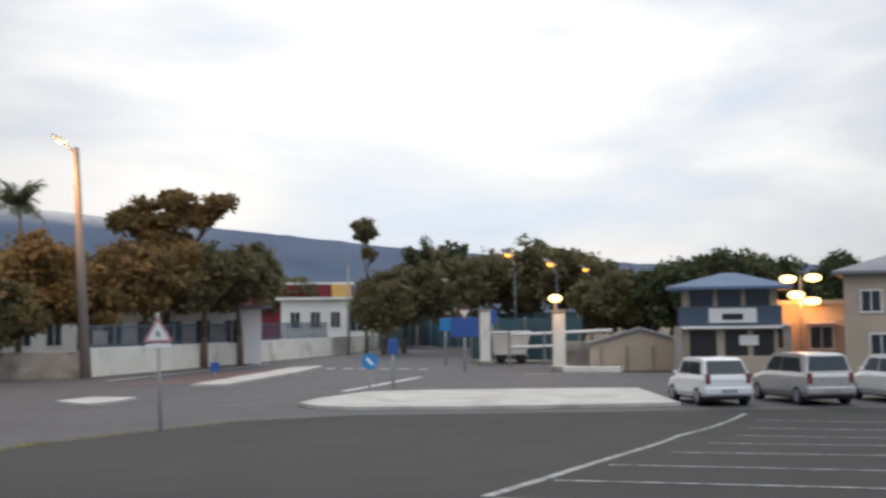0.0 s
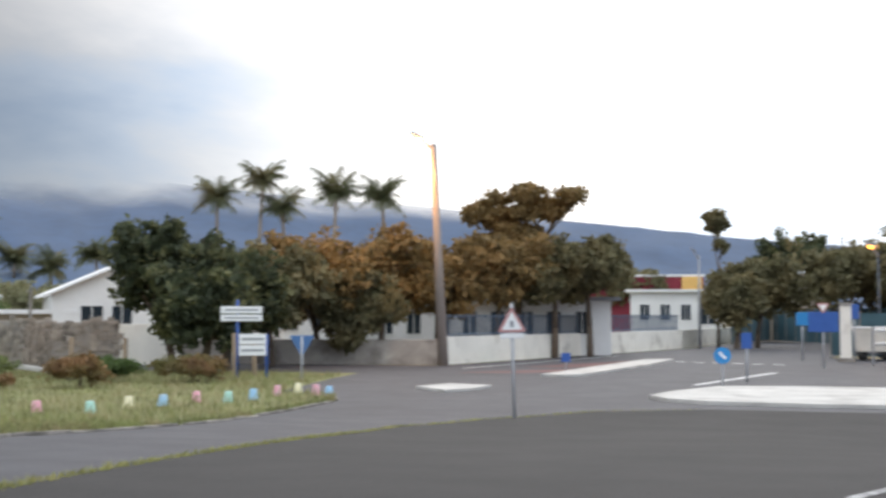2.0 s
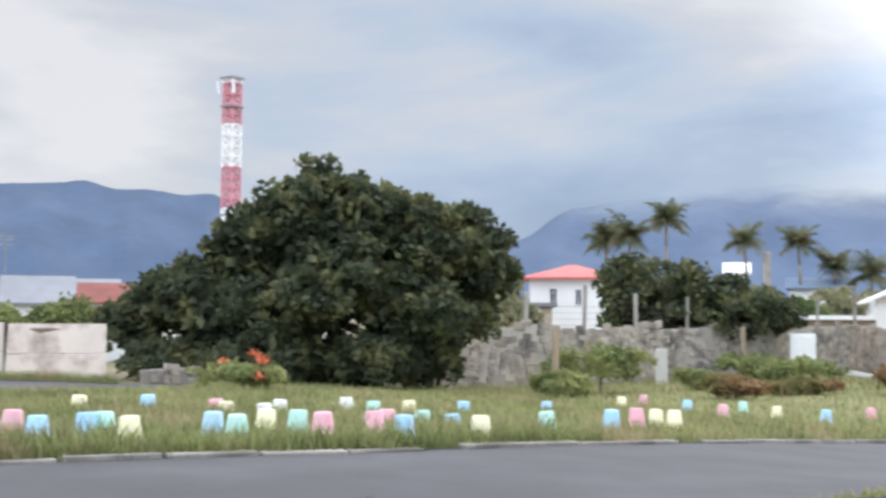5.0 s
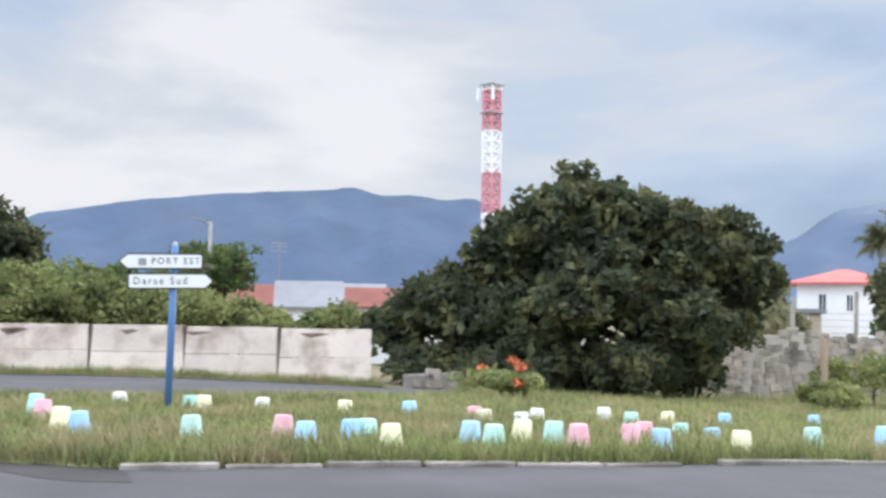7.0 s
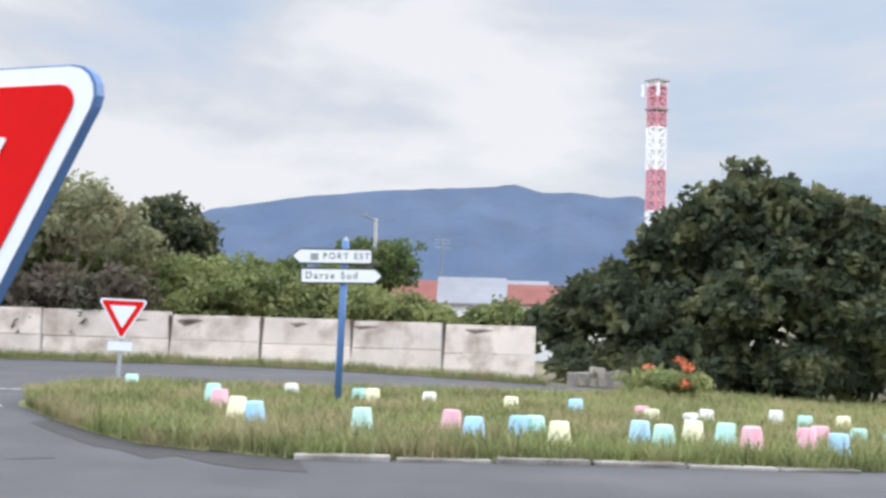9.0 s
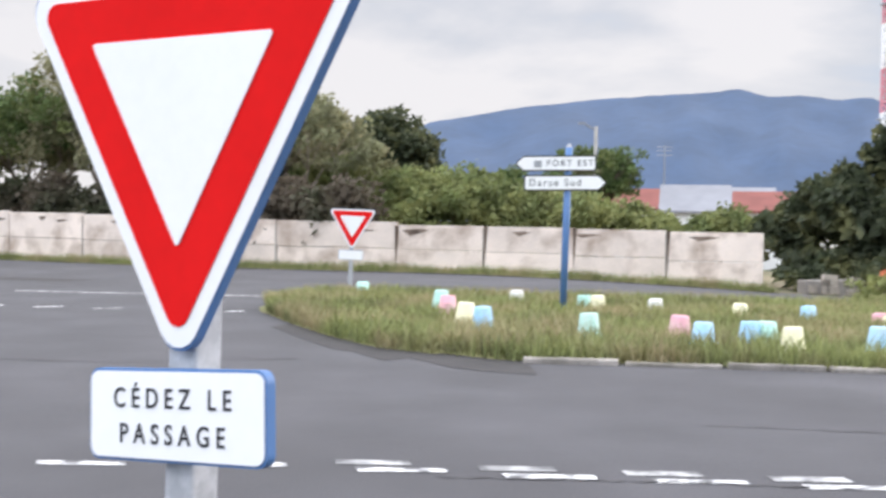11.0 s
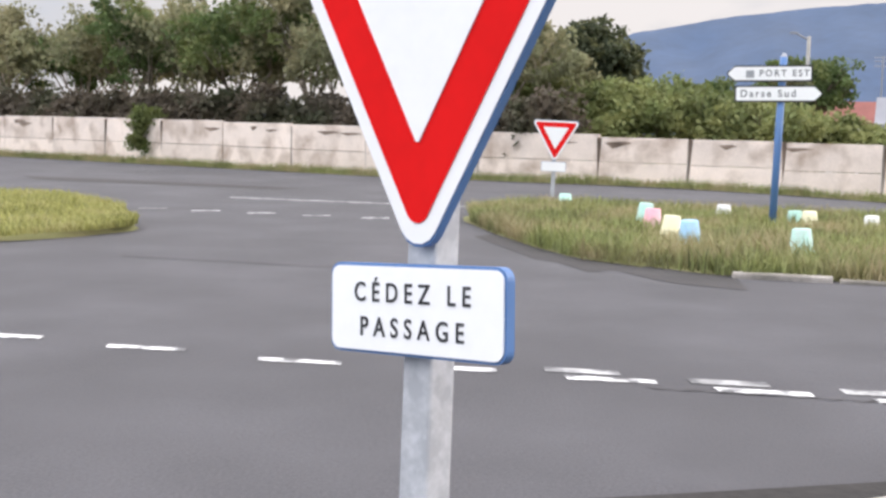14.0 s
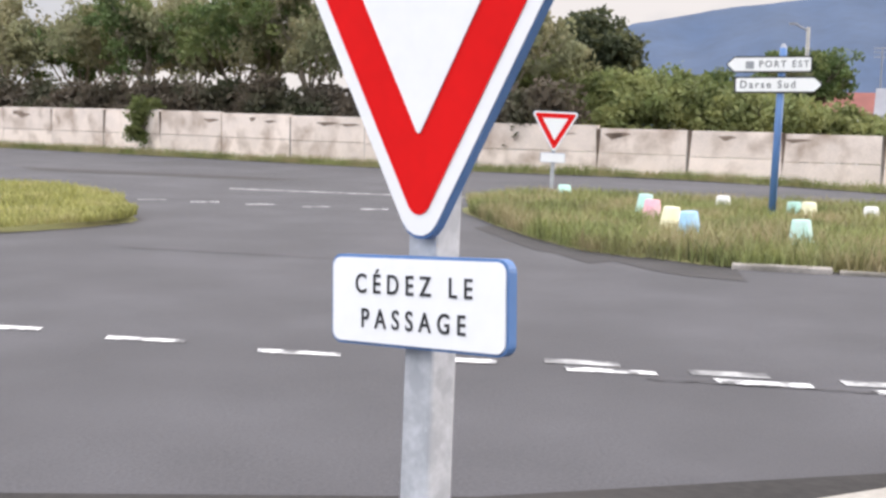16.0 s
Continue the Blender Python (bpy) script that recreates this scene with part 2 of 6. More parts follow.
SIGN_FAINT = material("faded_lettering", (0.30, 0.31, 0.33), 0.6, 0.1, 8, 30, 0.05, 0)
ROUND_BLUE = material("round_sign_blue", (0.02, 0.22, 0.52), 0.45, 0.05, 3, 30, 0.03, 0)
TOWER_RED = material("mast_red", (0.62, 0.26, 0.31), 0.6, 0.1, 0.5, 5, 0.05, 0)
TOWER_WHITE = material("mast_white", (0.85, 0.85, 0.86), 0.6, 0.05, 0.5, 5, 0.05, 0)
CAR_WHITE = material("white_car_paint", (0.76, 0.76, 0.78), 0.25, 0.03, 1, 20, 0.015, 0)
CAR_SILVER = material("silver_car_paint", (0.50, 0.49, 0.49), 0.3, 0.04, 1, 20, 0.02, 0, metal=0.5)
RUBBER = material("rubber", (0.018, 0.018, 0.019), 0.85, 0.1, 4, 40, 0.05, 0.1)
RED_LENS = material("red_lens", (0.20, 0.045, 0.04), 0.2, 0.05, 4, 20, 0.02, 0)
SODIUM = material("sodium_bulb", (1.0, 0.6, 0.2), 0.5, 0, 1, 5, 0, 0, glow=((1.0, 0.42, 0.05), 5.0))
WARM_BULB = material("warm_bulb", (1.0, 0.8, 0.5), 0.5, 0, 1, 5, 0, 0, glow=((1.0, 0.62, 0.22), 7.0))
PASTEL = {
    "pink": material("pink_bucket_paint", (0.72, 0.36, 0.42), 0.6, 0.08, 3, 20, 0.05, 0.1, stain=(0.60, 0.42, 0.42), stain_scale=4, per_object=0.08),
    "blue": material("blue_bucket_paint", (0.32, 0.55, 0.76), 0.6, 0.08, 3, 20, 0.05, 0.1, stain=(0.38, 0.50, 0.60), stain_scale=4, per_object=0.08),
    "green": material("mint_bucket_paint", (0.40, 0.66, 0.58), 0.6, 0.08, 3, 20, 0.05, 0.1, stain=(0.44, 0.58, 0.52), stain_scale=4, per_object=0.08),
    "cream": material("cream_bucket_paint", (0.80, 0.75, 0.50), 0.6, 0.06, 3, 20, 0.05, 0.1, stain=(0.66, 0.62, 0.46), stain_scale=4, per_object=0.08),
    "white": material("white_bucket_paint", (0.70, 0.70, 0.68), 0.6, 0.06, 3, 20, 0.05, 0.1, stain=(0.52, 0.50, 0.46), stain_scale=4, per_object=0.08),
}


def leaf_material(name, base, accent, share=0.6, patches=0.45):
    return material(name, base, 0.8, 0.30, 0.6, 6, 0.1, 0, per_island=0.30, translucent=0.38, stain=accent, stain_scale=patches, stain_low=share - 0.08, stain_high=share + 0.12)


LEAF_DARK = leaf_material("dark_leaf", (0.056, 0.070, 0.036), (0.190, 0.190, 0.080), 0.56, 1.1)
LEAF_MID = leaf_material("mid_leaf", (0.087, 0.131, 0.043), (0.160, 0.181, 0.058), 0.55)
LEAF_SHRUB = leaf_material("shrub_leaf", (0.160, 0.195, 0.072), (0.275, 0.290, 0.112), 0.50, 0.9)
LEAF_OLIVE = leaf_material("olive_leaf", (0.215, 0.220, 0.120), (0.300, 0.270, 0.150), 0.52)
# these two leaf colours carry painted-in sodium-lamp warmth and lifted haze
LEAF_RUST_LAMPLIT = leaf_material("rust_lamplit_leaf", (0.215, 0.155, 0.066), (0.290, 0.190, 0.075), 0.52)
LEAF_ROW_LAMPLIT = leaf_material("olive_brown_lamplit_leaf", (0.150, 0.142, 0.075), (0.225, 0.185, 0.088), 0.53)
LEAF_DRY = leaf_material("dry_leaf", (0.26, 0.155, 0.075), (0.17, 0.16, 0.06), 0.5)
LEAF_PALM = leaf_material("palm_leaf", (0.105, 0.118, 0.058), (0.190, 0.160, 0.075), 0.57)
LEAF_TWIG = leaf_material("dry_brush", (0.123, 0.099, 0.072), (0.072, 0.087, 0.043), 0.55)
FLOWER = material("orange_flower", (0.62, 0.17, 0.07), 0.6, 0.2, 3, 20, 0.1, 0, per_island=0.2)
RUSTED = material("rusted_wire", (0.09, 0.07, 0.055), 0.8, 0.2, 5, 20, 0.1, 0)


# ---- building helpers ----
def land(y):
    """Height of the ground: level near the camera, falling gently towards the harbour gate."""
    u = min(max((y - 4) / 30, 0), 1)
    return -1.3 * u * u * (3 - 2 * u)


def box(bm, sx, sy, sz, at=(0, 0, 0), turn=0.0, bevel=0.0, m=None):
    """A box of full sizes with its centre at at, turned about z by degrees."""
    place = Matrix.Translation(at) @ Matrix.Rotation(radians(turn), 4, "Z") @ Matrix.Diagonal((sx, sy, sz, 1))
    made = bmesh.ops.create_cube(bm, size=1, matrix=(m @ place) if m else place)
    if bevel:
        edges = list({e for v in made["verts"] for e in v.link_edges})
        bmesh.ops.bevel(bm, geom=edges, offset=bevel, segments=2, affect="EDGES", profile=0.5)


def tube(bm, a, b, ra, rb=None, n=10):
    """A tapered round bar from a to b."""
    a, b = Vector(a), Vector(b)
    rb = ra if rb is None else rb
    d = b - a
    place = Matrix.Translation((a + b) / 2) @ d.to_track_quat("Z", "Y").to_matrix().to_4x4()
    bmesh.ops.create_cone(bm, cap_ends=True, segments=n, radius1=ra, radius2=max(rb, 0.0005), depth=d.length, matrix=place)


def prism(bm, outline, y0, y1, m=None):
    """An outline of (x, z) corners drawn out from y0 to y1."""
    m = m or Matrix()
    front = [bm.verts.new(m @ Vector((x, y0, z))) for x, z in outline]
    back = [bm.verts.new(m @ Vector((x, y1, z))) for x, z in outline]
    n = len(outline)
    bm.faces.new(front)
    bm.faces.new(back[::-1])
    for k in range(n):
        bm.faces.new((front[k], back[k], back[(k + 1) % n], front[(k + 1) % n]))


def rounded(corners, r, seg=5):
    """An outline with its corners rounded to radius r."""
    out, n = [], len(corners)
    for k in range(n):
        p, a, b = (Vector(corners[j % n]) for j in (k, k - 1, k + 1))
        u, v = (a - p).normalized(), (b - p).normalized()
        half = math.acos(max(-1, min(1, u.dot(v)))) / 2
        reach, centre = r / math.tan(half), p + (u + v).normalized() * (r / math.sin(half))
        s, e = p + u * reach - centre, p + v * reach - centre
        a0, a1 = math.atan2(s.y, s.x), math.atan2(e.y, e.x)
        da = (a1 - a0 + math.pi) % (2 * math.pi) - math.pi
        out += [(centre.x + r * math.cos(a0 + da * j / seg), centre.y + r * math.sin(a0 + da * j / seg)) for j in range(seg + 1)]
    return out


def part(name, bm, mat, parent=None, label="", smooth=False):
    """Links a bmesh as one mesh object under a thing or a part."""
    mesh = bpy.data.meshes.new(name)
    bmesh.ops.recalc_face_normals(bm, faces=bm.faces)
    bm.to_mesh(mesh)
    bm.free()
    mesh.materials.append(mat)
    if smooth:
        mesh.polygons.foreach_set("use_smooth", [True] * len(mesh.polygons))
    ob = new(name, mesh)
    ob.parent = parent
    if label:
        ob["label"] = label
    return ob


def thing(name, label, category, m, group="", kind=""):
    ob = tagged(new(name), label, category, group, kind)
    ob.empty_display_size = 0.2
    ob.matrix_world = m
    return ob


def sheet_mesh(name, verts, faces, mat, smooth=False):
    mesh = bpy.data.meshes.new(name)
    mesh.from_pydata(verts, [], faces)
    mesh.materials.append(mat)
    if smooth:
        mesh.polygons.foreach_set("use_smooth", [True] * len(mesh.polygons))
    return new(name, mesh)


def interp(x, points):
    if x <= points[0][0]:
        return points[0][1]
    for (a, u), (b, v) in zip(points, points[1:]):
        if x <= b:
            return u + (v - u) * (x - a) / (b - a)
    return points[-1][1]


def strip(name, mat, y0, y1, left, right, up, step=0.5, label="", category="", cols=1, dome=0.0):
    """A sheet that follows the ground from y0 to y1, between the lines left and right."""
    n = max(2, int(round((y1 - y0) / step)) + 1)
    verts, faces = [], []
    for i in range(n):
        y = y0 + (y1 - y0) * i / (n - 1)
        a, b = interp(y, left), interp(y, right)
        for j in range(cols + 1):
            u = j / cols
            x = a + (b - a) * u
            rise = dome * min(1, 3 * min(u, 1 - u)) * min(1, 0.6 * min(y - y0, y1 - y) + 0.05)
            verts.append((x, y, land(y) + up + rise + (0.02 * noise.noise((x * 0.8, y * 0.8, 3)) if dome else 0)))
    w = cols + 1
    for i in range(n - 1):
        for j in range(cols):
            faces.append((i * w + j, i * w + j + 1, (i + 1) * w + j + 1, (i + 1) * w + j))
    return tagged(sheet_mesh(name, verts, faces, mat, True), label, category, kind="structure")


def patch(name, mat, corners, up, label, category="marking", thick=0.0, parent=None):
    """A flat painted or cast piece on the ground, given by its corners."""
    bm = bmesh.new()
    top = [bm.verts.new((x, y, land(y) + up)) for x, y in corners]
    bm.faces.new(top)
    if thick:
        low = [bm.verts.new((x, y, land(y) + up - thick)) for x, y in corners]
        for k in range(len(corners)):
            j = (k + 1) % len(corners)
            bm.faces.new((top[k], low[k], low[j], top[j]))
    ob = part(name, bm, mat, parent)
    return tagged(ob, label, category, kind="structure") if parent is None else ob


# ---- ground ----
steps = [-4500, -1200, -400, -150, -70, -40] + list(range(-30, 71, 2)) + [90, 130, 250, 600, 1500, 4500]
across = [-4500, -1500, -500, -200, -100, -50, 0, 50, 100, 200, 500, 1500, 4500]
ground_verts = [(x, y, land(y) - 0.02) for y in steps for x in across]
w = len(across)
ground_faces = [(i * w + j, i * w + j + 1, (i + 1) * w + j + 1, (i + 1) * w + j) for i in range(len(steps) - 1) for j in range(w - 1)]
tagged(sheet_mesh("ground", ground_verts, ground_faces, EARTH, True), "dry earth and scrub reaching to the horizon", "ground", kind="structure")

WALL_LINE = [(-60, -80.5), (-17.5, -48.5), (-2.65, -37.4), (4.0, -34.6), (11.0, -32.0), (13.4, -31.2)]
strip("road", ASPHALT, -60, 64, [(-60, -78), (-17.5, -47.6), (-2.65, -36.4), (4, -33.8), (11, -31.3), (14, -30.6), (30, -33), (64, -33)], [(-60, 60), (64, 60)], 0.0, 1.0,
      label="worn grey asphalt road with patches", category="road")
strip("road", ASPHALT, 64, 215, [(64, -17.0), (103, -6.4), (180, 3.6), (215, 12.0)], [(64, 6), (80, 3.5), (180, 14), (215, 22)], 0.0, 2.0, label="asphalt road running away beside a white wall", category="road")
strip("road", ASPHALT, 64, 82, [(64, 6.0), (80, 3.5), (82, 3.5)], [(64, 40), (82, 40)], 0.002, 2.0, label="asphalt apron before the harbour gate", category="road")
LOT_EDGE = [(-30, -3.2), (0, -4.7), (3, -5.5), (8, -6.1), (13, -6.7), (20, -7.6), (27, -8.0), (31, -7.0), (35, -4.6), (36.5, -1.5)]
strip("car_park", OLD_ASPHALT, -30, 36.5, LOT_EDGE, [(-30, 60), (36.5, 60)], 0.012, 0.5, label="dark coarse asphalt of an empty car park", category="car park")

# grass islands
FRONT = [(0.1, -19.4), (0.5, -17.1), (0.9, -15.3), (1.4, -13.8), (2.6, -12.65), (5.0, -12.0), (8.0, -11.45), (19.0, -12.0), (31.0, -13.1), (37.0, -13.2), (39.5, -14.2), (41.0, -16.6), (50, -18.0), (55, -18.5)]
BACK = [(0.1, -20.2), (0.6, -21.8), (1.3, -23.4), (2.2, -24.0), (3.6, -22.9), (6.0, -22.4), (8.5, -22.6), (10.5, -23.4), (13.0, -25.6), (16.0, -31.0), (20.0, -35.5), (55.0, -37.0)]
strip("grass_island", TURF, 0.1, 55, BACK, FRONT, 0.006, 0.4, "rough grass island with painted buckets along the kerb", "verge", 14, 0.07)
FRONT2 = [(-16, -14.0), (-7.3, -14.0), (-5.3, -14.3), (-5.0, -14.8), (-4.5, -15.5), (-4.25, -16.2)]
BACK2 = [(-16, -24.5), (-7.3, -22.9), (-5.3, -19.8), (-5.0, -18.7), (-4.5, -17.2), (-4.25, -16.5)]
strip("grass_island", TURF, -16, -4.25, BACK2, FRONT2, 0.006, 0.4, "small grass traffic island at the road fork", "verge", 10, 0.10)


def grass(name, label, y0, y1, left, right, count, low, high, seed, base=0.05, mat=None):
    """Many blades, bent and tapered, on a strip of ground."""
    rnd = np.random.RandomState(seed)
    ys = y0 + (y1 - y0) * rnd.rand(count)
    xs = np.array([interp(y, left) + (interp(y, right) - interp(y, left)) * u for y, u in zip(ys, rnd.rand(count))])
    zs = np.array([land(y) for y in ys]) + base - 0.04
    patchy = np.array([0.65 + 0.7 * (0.5 + 0.5 * noise.noise((x * 0.7, y * 0.7, seed))) for x, y in zip(xs, ys)])
    h = (low + (high - low) * rnd.rand(count) ** 1.6) * patchy
    a, lean, wide = rnd.rand(count) * 6.283, 0.25 + 0.5 * rnd.rand(count), 0.004 + 0.008 * rnd.rand(count)
    ca, sa = np.cos(a), np.sin(a)
    verts = np.zeros((count, 5, 3))
    for k, (t, s, ww) in enumerate(((0, -1, 1), (0, 1, 1), (0.55, -1, 0.8), (0.55, 1, 0.8), (1, 0, 0))):
        out = lean * h * t * t
        verts[:, k, 0] = xs + ca * out - sa * s * ww * wide
        verts[:, k, 1] = ys + sa * out + ca * s * ww * wide
        verts[:, k, 2] = zs + h * t * (1 - 0.15 * lean * t)
    i = np.arange(count)[:, None] * 5
    faces = np.concatenate([i + [0, 1, 3, 2]], 1).tolist() + np.concatenate([i + [2, 3, 4]], 1).tolist()
    return tagged(sheet_mesh(name, verts.reshape(-1, 3).tolist(), faces, mat or BLADES), label, "grass", kind="stuff")


grass("grass", "long rough grass, green and straw coloured", 0.2, 10, BACK, FRONT, 76000, 0.06, 0.27, 1, 0.08)
grass("grass", "long rough grass, green and straw coloured", 10, 24, BACK, FRONT, 44000, 0.08, 0.28, 2, 0.08)
grass("grass", "rough grass thinning towards the stone wall", 24, 52, BACK, FRONT, 26000, 0.14, 0.42, 3, 0.06)
grass("grass", "mown yellow-green grass on the traffic island", -12, -4.3, BACK2, FRONT2, 40000, 0.05, 0.17, 4, 0.11, BLADES_PALE)
grass("grass", "weeds along the kerb edge", 2.6, 39, [(y, x - 0.25) for y, x in FRONT], [(y, x + 0.12) for y, x in FRONT], 5200, 0.08, 0.26, 6, 0.05)
grass("grass", "taller ragged grass tufts at the nose of the island", 0.3, 12, [(y, x - 2.2) for y, x in FRONT], [(y, x + 0.05) for y, x in FRONT], 9000, 0.10, 0.42, 9, 0.05)
grass("weeds", "thin yellow weeds along the asphalt edge", 6, 36.4, [(y, x - 0.13) for y, x in LOT_EDGE], [(y, x + 0.10) for y, x in LOT_EDGE], 3600, 0.02, 0.09, 7, 0.04, BLADES_PALE)
grass("weeds", "low weeds at the foot of the panel wall", -28, 13.4, [(y, x + 0.05) for y, x in WALL_LINE], [(y, x + 1.1) for y, x in WALL_LINE], 26000, 0.10, 0.36, 8, 0.03)
strip("verge", TURF, -28, 13.4, [(y, x + 0.05) for y, x in WALL_LINE], [(y, x + 1.1) for y, x in WALL_LINE], 0.02, 0.8, "grassy verge at the foot of the wall", "verge", 3, 0.03)

# kerb stones along the long island
kerb = thing("kerb", "low worn concrete kerb of the grass island", "kerb", Matrix(), kind="structure")
kerb_bm = bmesh.new()
box(kerb_bm, 0.16, 0.97, 0.20, (0, 0, 0), 0, 0.015)
stone0 = part("kerb_stone", kerb_bm, KERB, kerb)
y, first = 2.7, True
while y < 38.5:
    x0, x1 = interp(y, FRONT), interp(y + 1, FRONT)
    s = stone0 if first else stone0.copy()
    if not first:
        scene.collection.objects.link(s)
    first = False
    s.matrix_basis = Matrix.Translation(((x0 + x1) / 2 + 0.10, y + 0.5, land(y + 0.5) - 0.045 + random.uniform(-0.03, 0.01))) @ Euler((math.atan(land(y + 1) - land(y)), random.uniform(-0.05, 0.05), -math.atan2(x1 - x0, 1.0))).to_matrix().to_4x4()
    y += 1.0 if random.random() < 0.9 else 1.6

# road markings
for k, (x0, y0) in enumerate(((-8.6, -4.3), (-8.27, -3.3), (-7.94, -2.29), (-7.62, -1.28), (-7.52, -0.35), (-7.28, 0.56), (-7.03, 1.38), (-6.82, 2.2), (-6.6, 3.0))):
    worn = random.uniform(-0.02, 0.02)
    patch("give_way_dash", PAINT_WHITE, [(x0, y0), (x0 + 0.13 + worn, y0 + 0.01), (x0 + 0.20 + worn, y0 + 0.52), (x0 + 0.09, y0 + 0.52)], 0.006, "worn white give-way dash painted on asphalt")
    if k > 4:
        patch("old_dash", PAINT_WORN, [(x0 - 0.24, y0 - 0.10), (x0 - 0.10, y0 - 0.10), (x0 - 0.03, y0 + 0.34), (x0 - 0.17, y0 + 0.34)], 0.005, "ghost of an older painted dash")
for k in range(-8, 6):
    y0 = -5.27 + 0.94 * k
    x0 = -20.6 + 0.285 * (y0 + 5.27)
    patch("give_way_dash", PAINT_WHITE if k % 3 else PAINT_WORN, [(x0, y0), (x0 + 0.15, y0), (x0 + 0.02, y0 + 0.44), (x0 - 0.13, y0 + 0.44)], 0.006, "white give-way dash across the fork")
patch("edge_line", PAINT_WORN, [(-24.3, -4.4), (-24.0, -4.4), (-22.4, 1.6), (-22.7, 1.6)], 0.006, "faint worn white edge line", "marking")
patch("pavement", CONCRETE, [(-4.62, 1.05), (-4.98, 1.75), (-5.55, 3.6), (-4.5, 3.9), (-3.9, 2.0), (-3.85, 0.9)], 0.022, "corner of a concrete pavement slab", "pavement", 0.03)



def painted_line(name, points, wide, up, label, n=14):
    """A painted line that follows the ground through the given points."""
    line = []
    for a, b in zip(points, points[1:]):
        line += [Vector(a).lerp(Vector(b), k / n) for k in range(n)]
    line.append(Vector(points[-1]))
    verts = []
    for k, p in enumerate(line):
        d = (line[min(k + 1, len(line) - 1)] - line[max(k - 1, 0)]).normalized() * (wide / 2)
        verts += [(p.x - d.y, p.y + d.x, land(p.y) + up), (p.x + d.y, p.y - d.x, land(p.y) + up)]
    faces = [(2 * k, 2 * k + 1, 2 * k + 3, 2 * k + 2) for k in range(len(line) - 1)]
    tagged(sheet_mesh(name, verts, faces, PAINT_WORN), label, "marking", kind="structure")


painted_line("bay_line", [(0.88, 11.6), (1.77, 14.1), (3.4, 19.2), (5.85, 26.8), (9.4, 34.9)], 0.13, 0.020, "long white line of the parking row")
for a, b in (((0.95, 11.4), (3.7, 9.7)), ((1.7, 13.4), (4.63, 11.77)), ((2.7, 16.1), (5.52, 14.1)), ((4.2, 19.5), (6.8, 17.4)), ((5.6, 23.0), (8.0, 20.9)), ((7.0, 26.4), (9.3, 24.1)), ((8.1, 29.6), (10.7, 27.7)), ((9.0, 32.6), (11.9, 31.0))):
    far_end = Vector(a).lerp(Vector(b), 2.9)
    painted_line("bay_line", [a, tuple(far_end)], 0.075, 0.022, "thin white parking bay line", 30)
patch("traffic_island", ISLAND_CONCRETE, [(-3.7, 40.8), (-3.0, 39.4), (-1.7, 38.5), (1.5, 38.1), (5.4, 38.2), (8.35, 38.5), (8.5, 46.9), (6.6, 47.3), (0.9, 47.4), (-1.7, 46.9), (-3.2, 43.2)], 0.12, "flat pale concrete traffic island", "traffic island", 0.14)
patch("traffic_island", ISLAND_CONCRETE, [(-9.7, 54.1), (-8.6, 53.7), (-8.0, 54.4), (-6.2, 66.3), (-5.5, 74.4), (-5.9, 75.2), (-7.2, 73.5)], 0.12, "long narrow pale concrete traffic island", "traffic island", 0.14)
patch("traffic_island", ISLAND_CONCRETE, [(-12.5, 44.0), (-10.9, 42.1), (-10.2, 43.2), (-10.0, 45.5), (-11.8, 46.2)], 0.10, "small pale concrete traffic island", "traffic island", 0.12)
patch("edge_line", PAINT_WHITE, [(-2.9, 49.2), (-2.6, 49.0), (0.45, 60.6), (0.1, 60.8)], 0.006, "white line from the traffic island", "marking")
patch("edge_line", PAINT_WHITE, [(-15.2, 61.5), (-14.9, 61.5), (-9.6, 83.5), (-9.9, 83.5)], 0.006, "white edge line beside the wall", "marking")
patch("edge_line", PAINT_WORN, [(5.5, 62.5), (12.5, 60.5), (12.6, 60.9), (5.6, 62.9)], 0.006, "white line before the gate", "marking")
for k in range(8):
    patch("crossing_dash", PAINT_WHITE, [(-7.6 + 1.1 * k, 74.6 - 0.6 * k), (-7.0 + 1.1 * k, 74.3 - 0.6 * k), (-6.9 + 1.1 * k, 74.9 - 0.6 * k), (-7.5 + 1.1 * k, 75.2 - 0.6 * k)], 0.006, "white dash across the side road")
for a, b in (((-14.4, 57), (-9.7, 62)), ((-12.6, 64), (-8.2, 74))):
    patch("red_surface", material("red_road_coating", (0.15, 0.075, 0.07), 0.9, 0.2, 0.5, 50, 0.2, 0.3), [(a[0], a[1]), (a[0] + 3.2, a[1]), (b[0] + 2.4, b[1]), (b[0], b[1])], 0.004, "worn reddish road coating")
DAMP = material("fresh_tar", (0.032, 0.029, 0.030), 0.8, 0.2, 2, 40, 0.2, 0.4)
nose = [(interp(y, FRONT), y) for y in (0.5, 0.9, 1.2, 1.5, 1.8, 2.1, 2.4, 2.7)]
patch("soil_spill", DAMP, [(x - 0.1, y + 0.1) for x, y in nose] + [(x + random.uniform(0.45, 1.45), y - random.uniform(0.05, 0.30)) for x, y in nose[::-1]], 0.004, "dark soil spilt from the grass edge", "soil")
patch("tar_patch", DAMP, [(-31.5, -11), (-29.6, -10), (-27.6, -4), (-28.4, -3.4), (-30.0, -7)], 0.004, "dark damp tar patch near the wall", "road patch")



